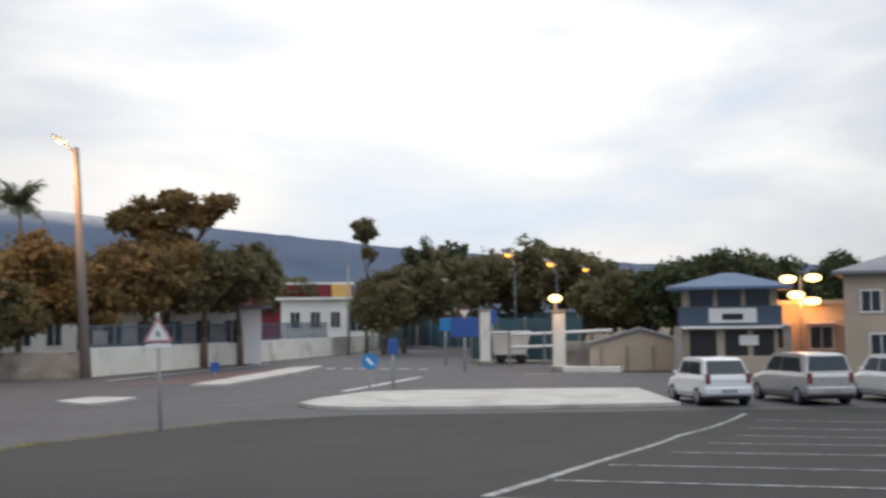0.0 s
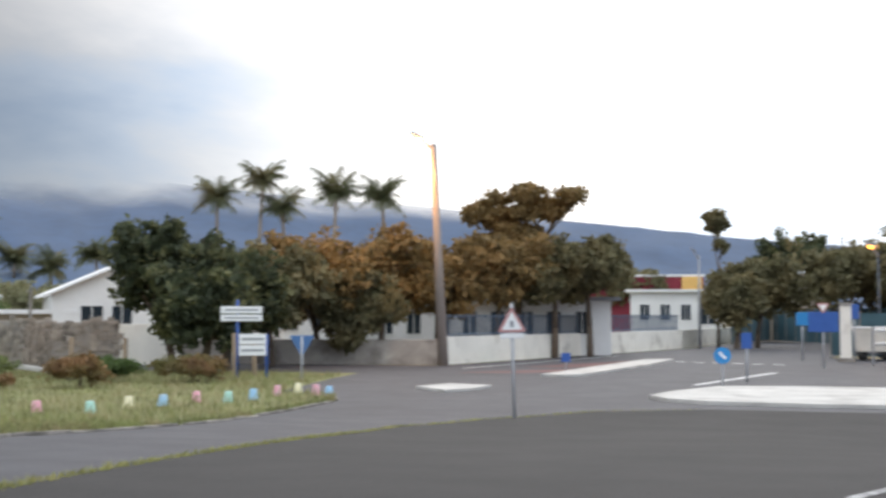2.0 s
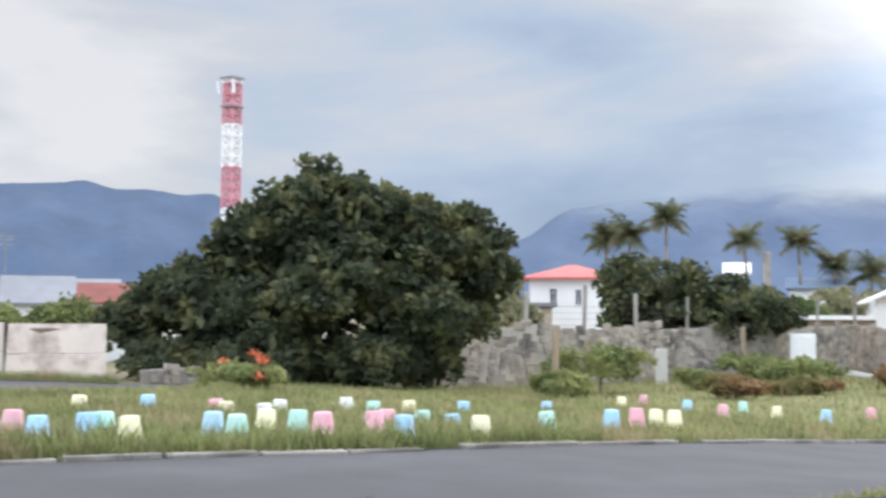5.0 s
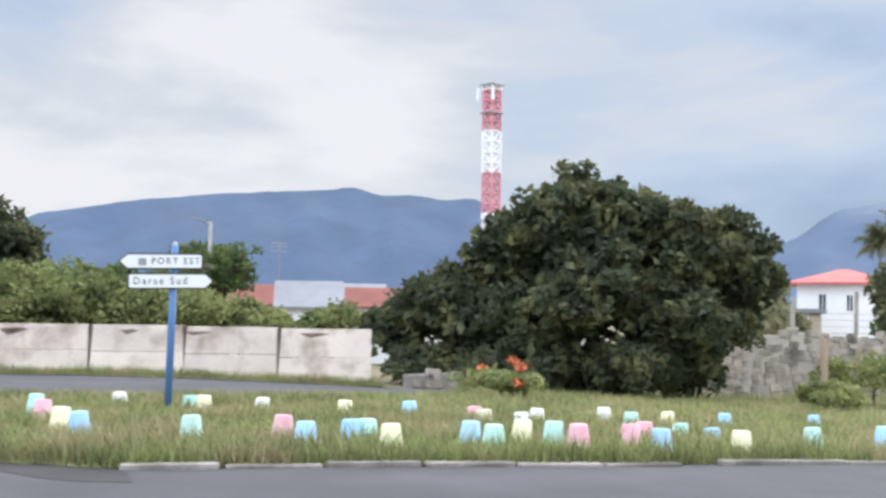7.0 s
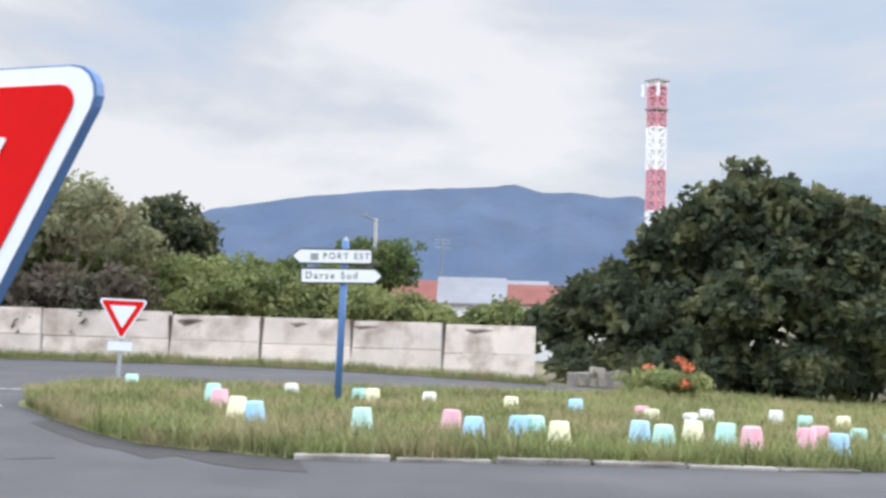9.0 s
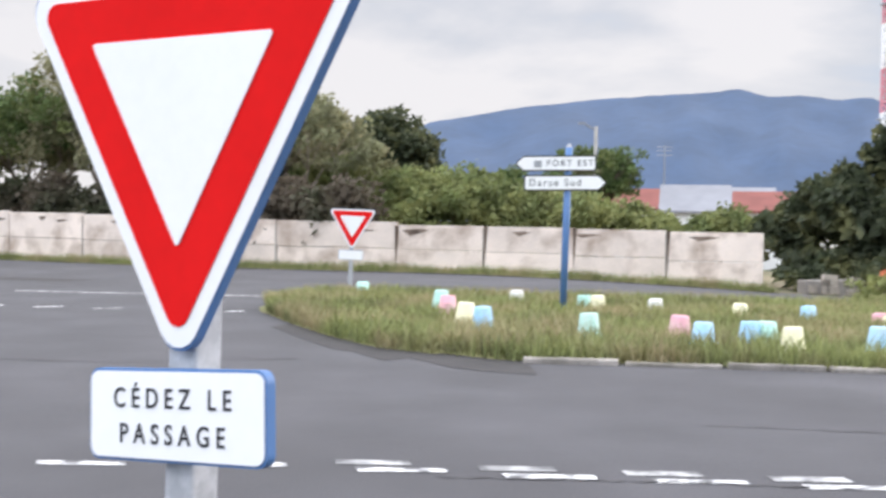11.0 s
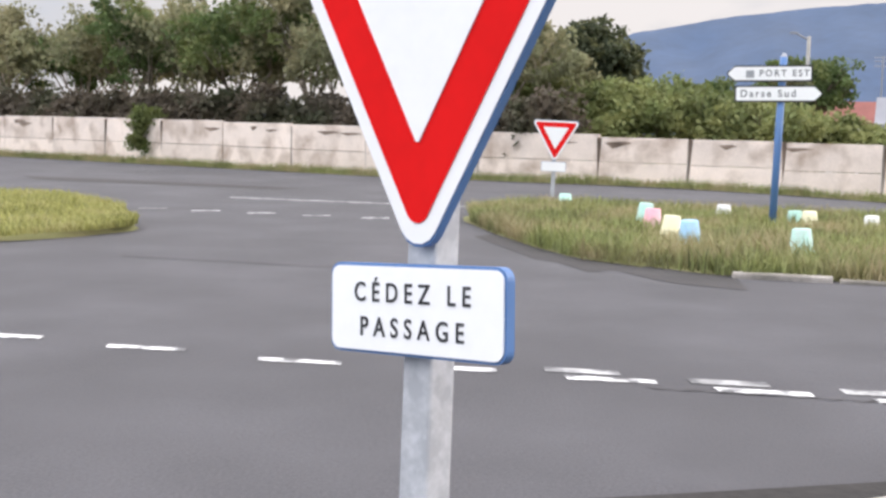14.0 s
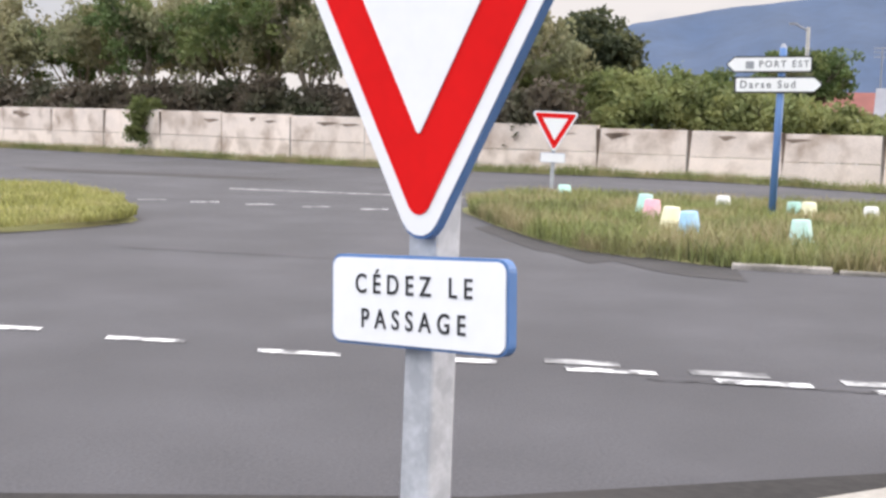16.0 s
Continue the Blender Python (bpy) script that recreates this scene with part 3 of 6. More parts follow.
def crack(points, wide, label="thin dark crack in the asphalt"):
    """A jagged narrow crack through the given points."""
    rnd = random.Random(len(points) + int(points[0][1] * 10))
    line = []
    for (xa, ya), (xb, yb) in zip(points, points[1:]):
        for k in range(12):
            line.append((xa + (xb - xa) * k / 12 + rnd.uniform(-0.03, 0.03), ya + (yb - ya) * k / 12))
    near = [(x + wide * rnd.uniform(0.3, 1.0), y) for x, y in line]
    patch("crack", DAMP, line + near[::-1], 0.0075, label, "crack")


crack([(-6.98, 1.0), (-6.85, 1.7), (-6.72, 2.3), (-6.45, 3.5)], 0.03)
crack([(-8.6, 3.2), (-8.2, 4.4), (-8.3, 6.0)], 0.03)
crack([(-13.2, -3.6), (-12.6, -1.4), (-12.9, 0.6)], 0.04)

# ---- road signs ----
def words(text, size, mat, parent, m, wide=1.0, spacing=1.22):
    """Raised lettering, each letter a mesh of its own under its board."""
    curve = bpy.data.curves.new("text", "FONT")
    curve.body, curve.size, curve.align_x, curve.align_y, curve.extrude, curve.space_character = text, size, "CENTER", "CENTER", 0.0006, spacing
    curve.offset = size * 0.010
    temp = new("temp_text", curve)
    mesh = bpy.data.meshes.new_from_object(temp.evaluated_get(bpy.context.evaluated_depsgraph_get()))
    bpy.data.objects.remove(temp)
    home = list(range(len(mesh.vertices)))

    def root(k):
        while home[k] != k:
            home[k] = home[home[k]]
            k = home[k]
        return k

    for e in mesh.edges:
        home[root(e.vertices[0])] = root(e.vertices[1])
    islands = collections.defaultdict(list)
    for v in mesh.vertices:
        islands[root(v.index)].append(v.index)
    spans = sorted((min(mesh.vertices[k].co.x for k in ids), max(mesh.vertices[k].co.x for k in ids), ids) for ids in islands.values())
    letters = []
    for lo, hi, ids in spans:
        if letters and lo < letters[-1][1] - 0.002 * size:
            letters[-1] = (letters[-1][0], max(hi, letters[-1][1]), letters[-1][2] + ids)
        else:
            letters.append((lo, hi, ids))
    for lo, hi, ids in letters:
        at = {k: n for n, k in enumerate(ids)}
        one = bpy.data.meshes.new("letter")
        one.from_pydata([tuple(mesh.vertices[k].co) for k in ids], [], [[at[k] for k in p.vertices] for p in mesh.polygons if p.vertices[0] in at])
        one.materials.append(mat)
        ob = new("letter", one)
        ob.parent = parent
        ob.matrix_basis = m @ Matrix.Rotation(radians(90), 4, "X") @ Matrix.Diagonal((wide, 1, 1, 1))


def triangle(side, low):
    """Corners of a triangle standing on its tip at height low."""
    h = side * math.sqrt(3) / 2
    return [(0, low), (side / 2, low + h), (-side / 2, low + h)]


def give_way_sign(m, tip, label, lettered=True, skew=0.0, aside_x=0.0, pitch=0.0):
    """A give-way triangle over a small plate, on a square galvanised post. tip: height of the inner white triangle's tip."""
    sign = thing("give_way_sign", label, "road sign", m, "give-way signs")
    bm = bmesh.new()
    box(bm, 0.077, 0.08, tip + 0.60, (0.010, 0.0535, (tip + 0.60) / 2 - 0.15), 0, 0.008)
    part("post", bm, GALV, sign, "square galvanised steel post")
    band, side = 0.132, 0.936
    low = tip - 2 * band
    bm = bmesh.new()
    prism(bm, rounded(triangle(side, low), 0.052), -0.016, 0.006)
    pieces = [part("triangle_back", bm, SIGN_BLUE, sign, "folded blue sign edge")]
    bm = bmesh.new()
    prism(bm, rounded(triangle(side - 0.012, low + 0.007), 0.052), -0.020, -0.0165)
    pieces.append(part("white_border", bm, SIGN_WHITE, sign))
    bm = bmesh.new()
    prism(bm, rounded(triangle(side - 0.125, low + 0.072), 0.030), -0.023, -0.0205)
    pieces.append(part("red_band", bm, SIGN_RED, sign, "red reflective band"))
    bm = bmesh.new()
    prism(bm, rounded(triangle(side - 2 * math.sqrt(3) * band + 0.008, tip - 0.004), 0.006, 3), -0.0265, -0.0235)
    pieces.append(part("white_centre", bm, SIGN_WHITE, sign))
    for piece in pieces:
        piece.matrix_basis = Matrix.Translation((0.012 + aside_x, -pitch * 0.0027, tip - 0.011)) @ Matrix.Rotation(radians(pitch), 4, "X") @ Matrix.Rotation(radians(skew), 4, "Y") @ Matrix.Translation((0, 0, -tip))
    top, wide, high = tip - 0.257, 0.474, 0.188
    mid = aside_x * 1.15
    corners = [(mid - wide / 2, top - high), (mid + wide / 2, top - high), (mid + wide / 2, top), (mid - wide / 2, top)]
    bm = bmesh.new()
    prism(bm, rounded(corners, 0.026), -0.018, 0.006)
    plate = part("plate", bm, SIGN_BLUE, sign, "blue rimmed plate")
    bm = bmesh.new()
    inner = [(mid - wide / 2 + 0.006, top - high + 0.006), (mid + wide / 2 - 0.006, top - high + 0.006), (mid + wide / 2 - 0.006, top - 0.006), (mid - wide / 2 + 0.006, top - 0.006)]
    prism(bm, rounded(inner, 0.022), -0.022, -0.0185)
    part("plate_face", bm, SIGN_WHITE, plate)
    centre = Vector((0, 0, top - high / 2))
    plate.matrix_basis = Matrix.Translation(centre - Vector((0, pitch * 0.0008, 0))) @ Matrix.Rotation(radians(pitch * 0.47), 4, "X") @ Matrix.Translation(-centre)
    if lettered:
        words("CÉDEZ LE", 0.057, SIGN_BLACK, plate, Matrix.Translation((mid - 0.006, -0.0235, top - 0.062)), 0.85, 1.62)
        words("PASSAGE", 0.057, SIGN_BLACK, plate, Matrix.Translation((mid - 0.006, -0.0235, top - 0.134)), 0.85, 1.62)
    for z in (top - high / 2, tip + 0.22):
        bm = bmesh.new()
        box(bm, 0.16, 0.008, 0.03, (0, 0.0100, z), 0, 0.002)
        part("clamp", bm, GREY_STEEL, sign)
    return sign


NEAR_TIP = Vector((-2.70, -0.205, 1.40))
near_base = NEAR_TIP - (Matrix.Rotation(radians(50.0), 4, "Z") @ Euler((radians(-5.5), radians(-3.6), 0)).to_matrix().to_4x4()) @ Vector((0, 0, 1.40))
give_way_sign(Matrix.Translation(near_base) @ Matrix.Rotation(radians(50.0), 4, "Z") @ Euler((radians(-5.5), radians(-3.6), 0)).to_matrix().to_4x4(), 1.40,
              "red and white give-way sign with lettered plate on galvanised post", skew=3.6, aside_x=0.026, pitch=5.6)
give_way_sign(pose(-24.0, 1.84, 0.0, 0, 1.5, 86), 1.10, "distant give-way sign on a short post before the panel wall", False)


def arrow_board(parent, wide, high, z, point, text, size, m0):
    """A white direction board with an arrow end and a dark rim. point: -1 or 1."""
    def shape(g):
        a, h = wide / 2 - g, high / 2 - g
        pts = [(-a, -h), (a - h * 1.1, -h), (a, 0), (a - h * 1.1, h), (-a, h)]
        return [(x * point, z + zz) for x, zz in (pts if point > 0 else pts[::-1])]
    bm = bmesh.new()
    prism(bm, rounded(shape(0), 0.03, 3), -0.02, 0.03, m0)
    board = part("board", bm, SIGN_BLACK, parent, "white direction board with a dark rim")
    bm = bmesh.new()
    prism(bm, rounded(shape(0.022), 0.025, 3), -0.024, -0.0205, m0)
    part("board_face", bm, SIGN_WHITE, board)
    words(text, size, SIGN_TEXT, board, m0 @ Matrix.Translation((0.22 if point < 0 else -0.16, -0.026, z)), 0.95, 1.35)
    return board


direction = thing("direction_sign", "two white arrow boards on a blue painted post", "road sign", pose(-18.94, 4.8, 0, 0.0, 1.2, 81))
bm = bmesh.new()
tube(bm, (0, 0.06, -0.2), (0, 0.06, 2.62), 0.057, 0.057, 14)
part("post", bm, SIGN_BLUE, direction, "blue painted steel post", True)
bm = bmesh.new()
tube(bm, (0, 0.06, 2.62), (0, 0.06, 2.68), 0.05, 0.02, 12)
part("post_cap", bm, GREY_STEEL, direction)
TILTED = Matrix.Translation((0, 0, 2.20)) @ Matrix.Rotation(radians(-2.3), 4, "Y") @ Matrix.Translation((0, 0, -2.25))
board = arrow_board(direction, 1.27, 0.245, 2.42, -1, "PORT EST", 0.138, TILTED @ Matrix.Translation((-0.20, 0, 0)))
bm = bmesh.new()
prism(bm, rounded([(-0.54, 2.355), (-0.42, 2.355), (-0.42, 2.465), (-0.54, 2.465)], 0.01, 2), -0.028, -0.0245, TILTED)
part("pictogram", bm, SIGN_FAINT, board, "small grey pictogram")
arrow_board(direction, 1.30, 0.245, 2.115, 1, "Darse Sud", 0.155, TILTED @ Matrix.Translation((-0.05, 0, 0)))


def panel_sign(m, posts, boards, label):
    """Posts that carry rectangular white boards with unreadable rows. boards: (x, z, wide, high, rows)."""
    sign = thing("information_sign", label, "road sign", m)
    for x, h in posts:
        bm = bmesh.new()
        tube(bm, (x, 0.06, -0.2), (x, 0.06, h), 0.06, 0.06, 10)
        part("post", bm, SIGN_BLUE_DEEP, sign, "blue post", True)
    for x, z, wide, high, rows in boards:
        bm = bmesh.new()
        box(bm, wide, 0.05, high, (x, 0, z), 0, 0.012)
        board = part("board", bm, SIGN_WHITE, sign, "white sign board")
        for r in range(rows):
            bm = bmesh.new()
            box(bm, wide * 0.8, 0.006, high / rows * 0.22, (x, -0.028, z + high * (0.5 - (r + 0.5) / rows)))
            part("lettering_bar", bm, SIGN_FAINT, board)
    return sign


g50 = land(50)
panel_sign(pose(-21.2, 48.9, g50, 0, 0, 23.5), [(-0.62, 3.35), (0.62, 1.9)], [(-0.45, 2.92, 1.76, 0.30, 1), (-0.45, 2.58, 1.76, 0.28, 1), (0.02, 1.68, 1.15, 0.44, 1), (0.02, 1.20, 1.15, 0.44, 1)],
           "white direction boards on blue posts in rough grass")
back_sign = thing("give_way_sign", "blue back of a give-way sign on a grey post", "road sign", pose(-18.74, 48.4, g50, 0, 0, 21))
bm = bmesh.new()
prism(bm, rounded(triangle(1.05, 0.95), 0.06), -0.02, 0.02)
part("triangle_back", bm, SIGN_BLUE, back_sign, "blue triangular back")
bm = bmesh.new()
tube(bm, (0, -0.05, -0.2), (0, -0.05, 1.80), 0.05, 0.05, 10)
part("post", bm, GALV, back_sign, "", True)

warning = thing("warning_sign", "triangular warning sign seen beside the car park edge", "road sign", pose(-6.31, 31.86, land(31.9), 0, -1.5, 11))
bm = bmesh.new()
tube(bm, (0, 0.05, -0.2), (0, 0.05, 3.0), 0.045, 0.045, 10)
part("post", bm, GALV, warning, "galvanised post", True)
up_tri = [(-0.38, 2.25), (0.38, 2.25), (0, 2.25 + 0.68)]
bm = bmesh.new()
prism(bm, rounded(up_tri, 0.04), -0.015, 0.02)
face = part("triangle_face", bm, FADED_RED, warning, "faded red bordered triangle")
bm = bmesh.new()
prism(bm, rounded([(-0.27, 2.31), (0.27, 2.31), (0, 2.79)], 0.02), -0.019, -0.0155)
part("white_centre", bm, SIGN_WHITE, face)
bm = bmesh.new()
box(bm, 0.10, 0.004, 0.16, (0, -0.022, 2.46))
part("symbol", bm, SIGN_FAINT, face)
bm = bmesh.new()
box(bm, 0.62, 0.03, 0.13, (0, 0, 2.15), 0, 0.01)
part("plate", bm, SIGN_WHITE, warning)

keep = thing("mandatory_sign", "round blue sign with white arrow on a short post", "road sign", pose(-1.6, 46.93, land(47) + 0.10, 0, 0, 2))
bm = bmesh.new()
tube(bm, (0, 0.02, 1.13), (0, -0.02, 1.13), 0.31, 0.31, 28)
disc = part("disc", bm, ROUND_BLUE, keep, "blue disc")
bm = bmesh.new()
box(bm, 0.34, 0.006, 0.09, (0, 0, 0), 0, 0, Matrix.Translation((0.0, -0.026, 1.13)) @ Matrix.Rotation(radians(45), 4, "Y"))
part("arrow", bm, SIGN_WHITE, disc, "white arrow")
bm = bmesh.new()
tube(bm, (0, 0.07, -0.1), (0, 0.07, 1.38), 0.045, 0.045, 10)
part("post", bm, GALV, keep, "", True)


def plain_sign(x, y, yaw, h, wide, high, mat, label, extra=None):
    sign = thing("road_sign", label, "road sign", pose(x, y, land(y), 0, 0, yaw))
    bm = bmesh.new()
    tube(bm, (0, 0.06, -0.2), (0, 0.06, h), 0.055, 0.055, 10)
    part("post", bm, GALV, sign, "", True)
    bm = bmesh.new()
    box(bm, wide, 0.04, high, (0, 0, h - high / 2), 0, 0.012)
    part("board", bm, mat, sign)
    if extra:
        bm = bmesh.new()
        prism(bm, rounded(triangle(0.66, h - 0.12), 0.05), -0.06, -0.03)
        face = part("triangle_face", bm, FADED_RED, sign, "faded red give-way triangle")
        bm = bmesh.new()
        prism(bm, rounded(triangle(0.44, h - 0.01), 0.02), -0.064, -0.0605)
        part("white_centre", bm, SIGN_WHITE, face)
    return sign


plain_sign(-0.84, 52.27, 0, 2.0, 0.42, 0.65, SIGN_BLUE_DEEP, "narrow dark blue sign on a grey post")
plain_sign(2.71, 66.96, -2, 2.9, 1.5, 1.05, SIGN_BLUE_DEEP, "wide blue sign board under a give-way triangle", True)
plain_sign(1.9, 78.0, -1, 2.9, 0.7, 0.8, ROUND_BLUE, "small light blue sign beside the road")
plain_sign(4.9, 78.0, -3, 3.4, 0.55, 0.9, SIGN_BLUE_DEEP, "narrow blue sign near the gate fence")
plain_sign(-9.7, 60.8, 9, 0.85, 0.45, 0.45, SIGN_BLUE_DEEP, "low dark blue marker board beside the road")


# ---- vegetation ----
def leaf_mesh(name, centres, radii, per, size, mat, seed, parent=None, flat=0.75):
    """Leaves gathered in clumps: per leaves round each centre, turned at random, folded along the middle."""
    rnd = np.random.RandomState(seed)
    c, r = np.repeat(np.asarray(centres, float), per, 0), np.repeat(np.asarray(radii, float), per)
    n = len(c)
    d = rnd.normal(size=(n, 3))
    d /= np.linalg.norm(d, axis=1)[:, None]
    p = c + d * (r * rnd.rand(n) ** 0.45)[:, None] * [1, 1, flat]
    axis = d * 0.5 + rnd.normal(size=(n, 3)) * 0.8
    axis /= np.linalg.norm(axis, axis=1)[:, None]
    side = np.cross(axis, rnd.normal(size=(n, 3)))
    side /= np.linalg.norm(side, axis=1)[:, None]
    fold = np.cross(axis, side)
    s = (size * (0.6 + 0.8 * rnd.rand(n)))[:, None]
    verts = np.stack([p - axis * s * 0.5, p + side * s * 0.28 + fold * s * 0.08, p + axis * s * 0.55, p - side * s * 0.28 + fold * s * 0.08], 1)
    mesh = bpy.data.meshes.new(name)
    mesh.vertices.add(n * 4)
    mesh.vertices.foreach_set("co", verts.ravel())
    mesh.loops.add(n * 4)
    mesh.loops.foreach_set("vertex_index", np.arange(n * 4, dtype=np.int32))
    mesh.polygons.add(n)
    mesh.polygons.foreach_set("loop_start", np.arange(0, n * 4, 4, dtype=np.int32))
    mesh.update()
    mesh.validate()
    mesh.materials.append(mat)
    ob = new(name, mesh)
    ob.parent = parent
    return ob


def clumps(lobes, count, rnd, spread, shell=0.35):
    """Clump centres in the outer shell of some ellipsoids (x, y, z, rx, ry, rz)."""
    area = np.array([l[3] * l[5] + l[4] * l[5] + l[3] * l[4] for l in lobes])
    pick = rnd.choice(len(lobes), count, p=area / area.sum())
    out = []
    for k in pick:
        x, y, z, rx, ry, rz = lobes[k]
        d = rnd.normal(size=3)
        d /= np.linalg.norm(d)
        f = 1 - shell * rnd.rand() ** 1.5 + 0.10 * noise.noise((d[0] * 2 + x, d[1] * 2 + y, d[2] * 2))
        q = (x + d[0] * rx * f, y + d[1] * ry * f, max(z + d[2] * rz * f, spread * 0.4))
        out.append(q)
    return np.array(out)


def tree(x, y, lobes, trunk, mat, label, name="tree", count=160, spread=0.6, per=55, leaf=0.26, seed=1, bark=None, core=True, category="tree", shell=0.35):
    """A trunk with limbs and a leafy crown. lobes and trunk (height, radius, lean) are given round the foot."""
    rnd = np.random.RandomState(seed)
    foot = thing(name, label, category, Matrix.Translation((x, y, land(y))))
    h, r, lean = trunk
    bm = bmesh.new()
    fork = Vector((lean, 0.2 * lean, h))
    mid = Vector((lean * 0.35, 0, h * 0.5))
    tube(bm, (0, 0, -0.3), mid, r * 1.25, r, 9)
    tube(bm, mid, fork, r, r * 0.8, 9)
    for k, (lx, ly, lz, rx, ry, rz) in enumerate(lobes):
        tip = Vector((lx, ly, lz))
        knee = fork.lerp(tip, 0.5) + Vector(rnd.normal(size=3) * 0.15 * min(rx, 2))
        tube(bm, fork, knee, r * 0.6, r * 0.4, 7)
        tube(bm, knee, tip, r * 0.4, r * 0.15, 7)
        for j in range(3):
            d = Vector(rnd.normal(size=3)).normalized()
            tube(bm, knee, tip + Vector((d.x * rx * 0.7, d.y * ry * 0.7, abs(d.z) * rz * 0.7)), r * 0.25, r * 0.06, 5)
    part("trunk", bm, bark or BARK, foot, "", True)
    lumps = []
    for lx, ly, lz, rx, ry, rz in lobes:
        for j in range(8):
            d = rnd.normal(size=3)
            d /= np.linalg.norm(d)
            d[2] = abs(d[2]) * 1.1 - 0.35
            f, g = 0.28 + 0.20 * rnd.rand(), 0.64 + 0.20 * rnd.rand()
            lumps.append((lx + d[0] * rx * g, ly + d[1] * ry * g, lz + d[2] * rz * g, rx * f, ry * f, rz * f))
    c = clumps(lumps, count, rnd, spread, shell)
    leaf_mesh("crown", c, spread * (0.6 + 0.7 * rnd.rand(count)), per, leaf, mat, seed + 50, foot)
    if core:
        inner = [(lx, ly, lz, rx * 0.66, ry * 0.66, rz * 0.66) for lx, ly, lz, rx, ry, rz in lobes]
        c = clumps(inner, max(count // 2, 10), rnd, spread, 0.5)
        leaf_mesh("inner_crown", c, spread * (0.9 + 0.6 * rnd.rand(len(c))), max(per // 2, 12), leaf * 1.7, mat, seed + 90, foot)
    return foot


def lobed(w, h0, h1, n, seed, deep=None):
    """Crown lobes for a crown w wide from height h0 to h1."""
    rnd = np.random.RandomState(seed)
    deep = deep or w
    out = []
    for k in range(n):
        a, f = 6.283 * (k + rnd.rand() * 0.6) / n, 0.30 + 0.12 * rnd.rand()
        z = h0 + (h1 - h0) * (0.40 + 0.28 * rnd.rand())
        rr = 0.27 + 0.08 * rnd.rand()
        out.append((math.cos(a) * w * f, math.sin(a) * deep * f, z, w * rr, deep * rr, (h1 - h0) * (0.30 + 0.10 * rnd.rand())))
    out.append((0, 0, h1 - (h1 - h0) * 0.38, w * 0.30, deep * 0.30, (h1 - h0) * 0.38))
    return out


def palm(x, y, h, seed, reach=2.4, label="coconut palm with ragged drooping fronds"):
    rnd = np.random.RandomState(seed)
    foot = thing("palm_tree", label, "palm tree", Matrix.Translation((x, y, land(y))), "palms")
    bm = bmesh.new()
    lean = rnd.uniform(-0.7, 0.7)
    pts = [Vector((lean * (k / 5) ** 2, 0.3 * lean * k / 5, h * k / 5 - (0.3 if k == 0 else 0))) for k in range(6)]
    for k in range(5):
        tube(bm, pts[k], pts[k + 1], 0.19 - 0.018 * k, 0.175 - 0.018 * k, 8)
    part("trunk", bm, PALE_BARK, foot, "ringed pale trunk", True)
    verts, faces = [], []
    top = pts[-1]
    for k in range(40):
        a, rise = k * 2.4 + rnd.rand(), rnd.uniform(-0.2, 2.6)
        L = reach * rnd.uniform(0.8, 1.15)
        out = Vector((math.cos(a), math.sin(a), 0))
        side = Vector((-math.sin(a), math.cos(a), 0))
        last = None
        for j in range(13):
            t = j / 12
            p = top + out * (L * t * (0.86 - 0.12 * t)) + Vector((0, 0, L * (rise * 0.62 * t - (0.42 + 0.16 * rise) * t * t)))
            if last is not None:
                mid, ahead = (p + last) / 2, (p - last)
                for sgn in (-1, 1):
                    ln = L * 0.32 * (1 - abs(2 * t - 0.9) * 0.55) * rnd.uniform(0.75, 1.2)
                    for m in range(2):
                        base = last.lerp(p, m * 0.5)
                        tip = base + side * (sgn * ln) + Vector((0, 0, -ln * rnd.uniform(0.3, 0.9))) + ahead * 0.6
                        i = len(verts)
                        verts += [base, base + ahead * 0.42, tip]
                        faces.append((i, i + 1, i + 2))
            last = p
    crown = sheet_mesh("fronds", [tuple(v) for v in verts], faces, LEAF_PALM)
    crown.parent = foot
    return foot


# great dense tree beside the panel wall
BUSH = (-33.3, 20.95)
bush_yaw = radians(58)
bx, by = math.cos(bush_yaw), math.sin(bush_yaw)


def bush_lobe(s, z, r, rz, back=0.0):
    """A lobe s metres along the width of the great tree, as seen from the road."""
    return (bx * s - by * back, by * s + bx * back, z, r, r, rz)


tree(BUSH[0], BUSH[1], [bush_lobe(0.6, 5.5, 1.8, 1.85), bush_lobe(-1.0, 4.95, 1.6, 1.65), bush_lobe(2.4, 5.2, 1.9, 1.8), bush_lobe(-2.0, 4.1, 1.4, 1.4), bush_lobe(4.1, 4.6, 1.8, 1.6), bush_lobe(5.5, 3.7, 1.4, 1.3),
                        bush_lobe(5.0, 2.2, 1.2, 1.2), bush_lobe(-3.7, 2.9, 1.6, 1.3), bush_lobe(-5.2, 1.9, 1.2, 1.1), bush_lobe(0.6, 3.2, 2.6, 2.1, -1.0), bush_lobe(3.0, 2.5, 2.3, 1.9, -1.0), bush_lobe(-2.2, 1.9, 2.1, 1.5, -0.8),
                        bush_lobe(-4.2, 0.7, 1.7, 0.9, -1.2), bush_lobe(-1.2, 0.8, 2.0, 1.0, -1.8), bush_lobe(1.8, 0.8, 2.0, 1.0, -1.8), bush_lobe(3.6, 0.9, 1.5, 1.0, -1.2)],
     (2.4, 0.32, 0.2), LEAF_DARK, "great dense dark green tree with foliage down to the ground", count=1050, spread=0.44, per=66, leaf=0.27, seed=11)

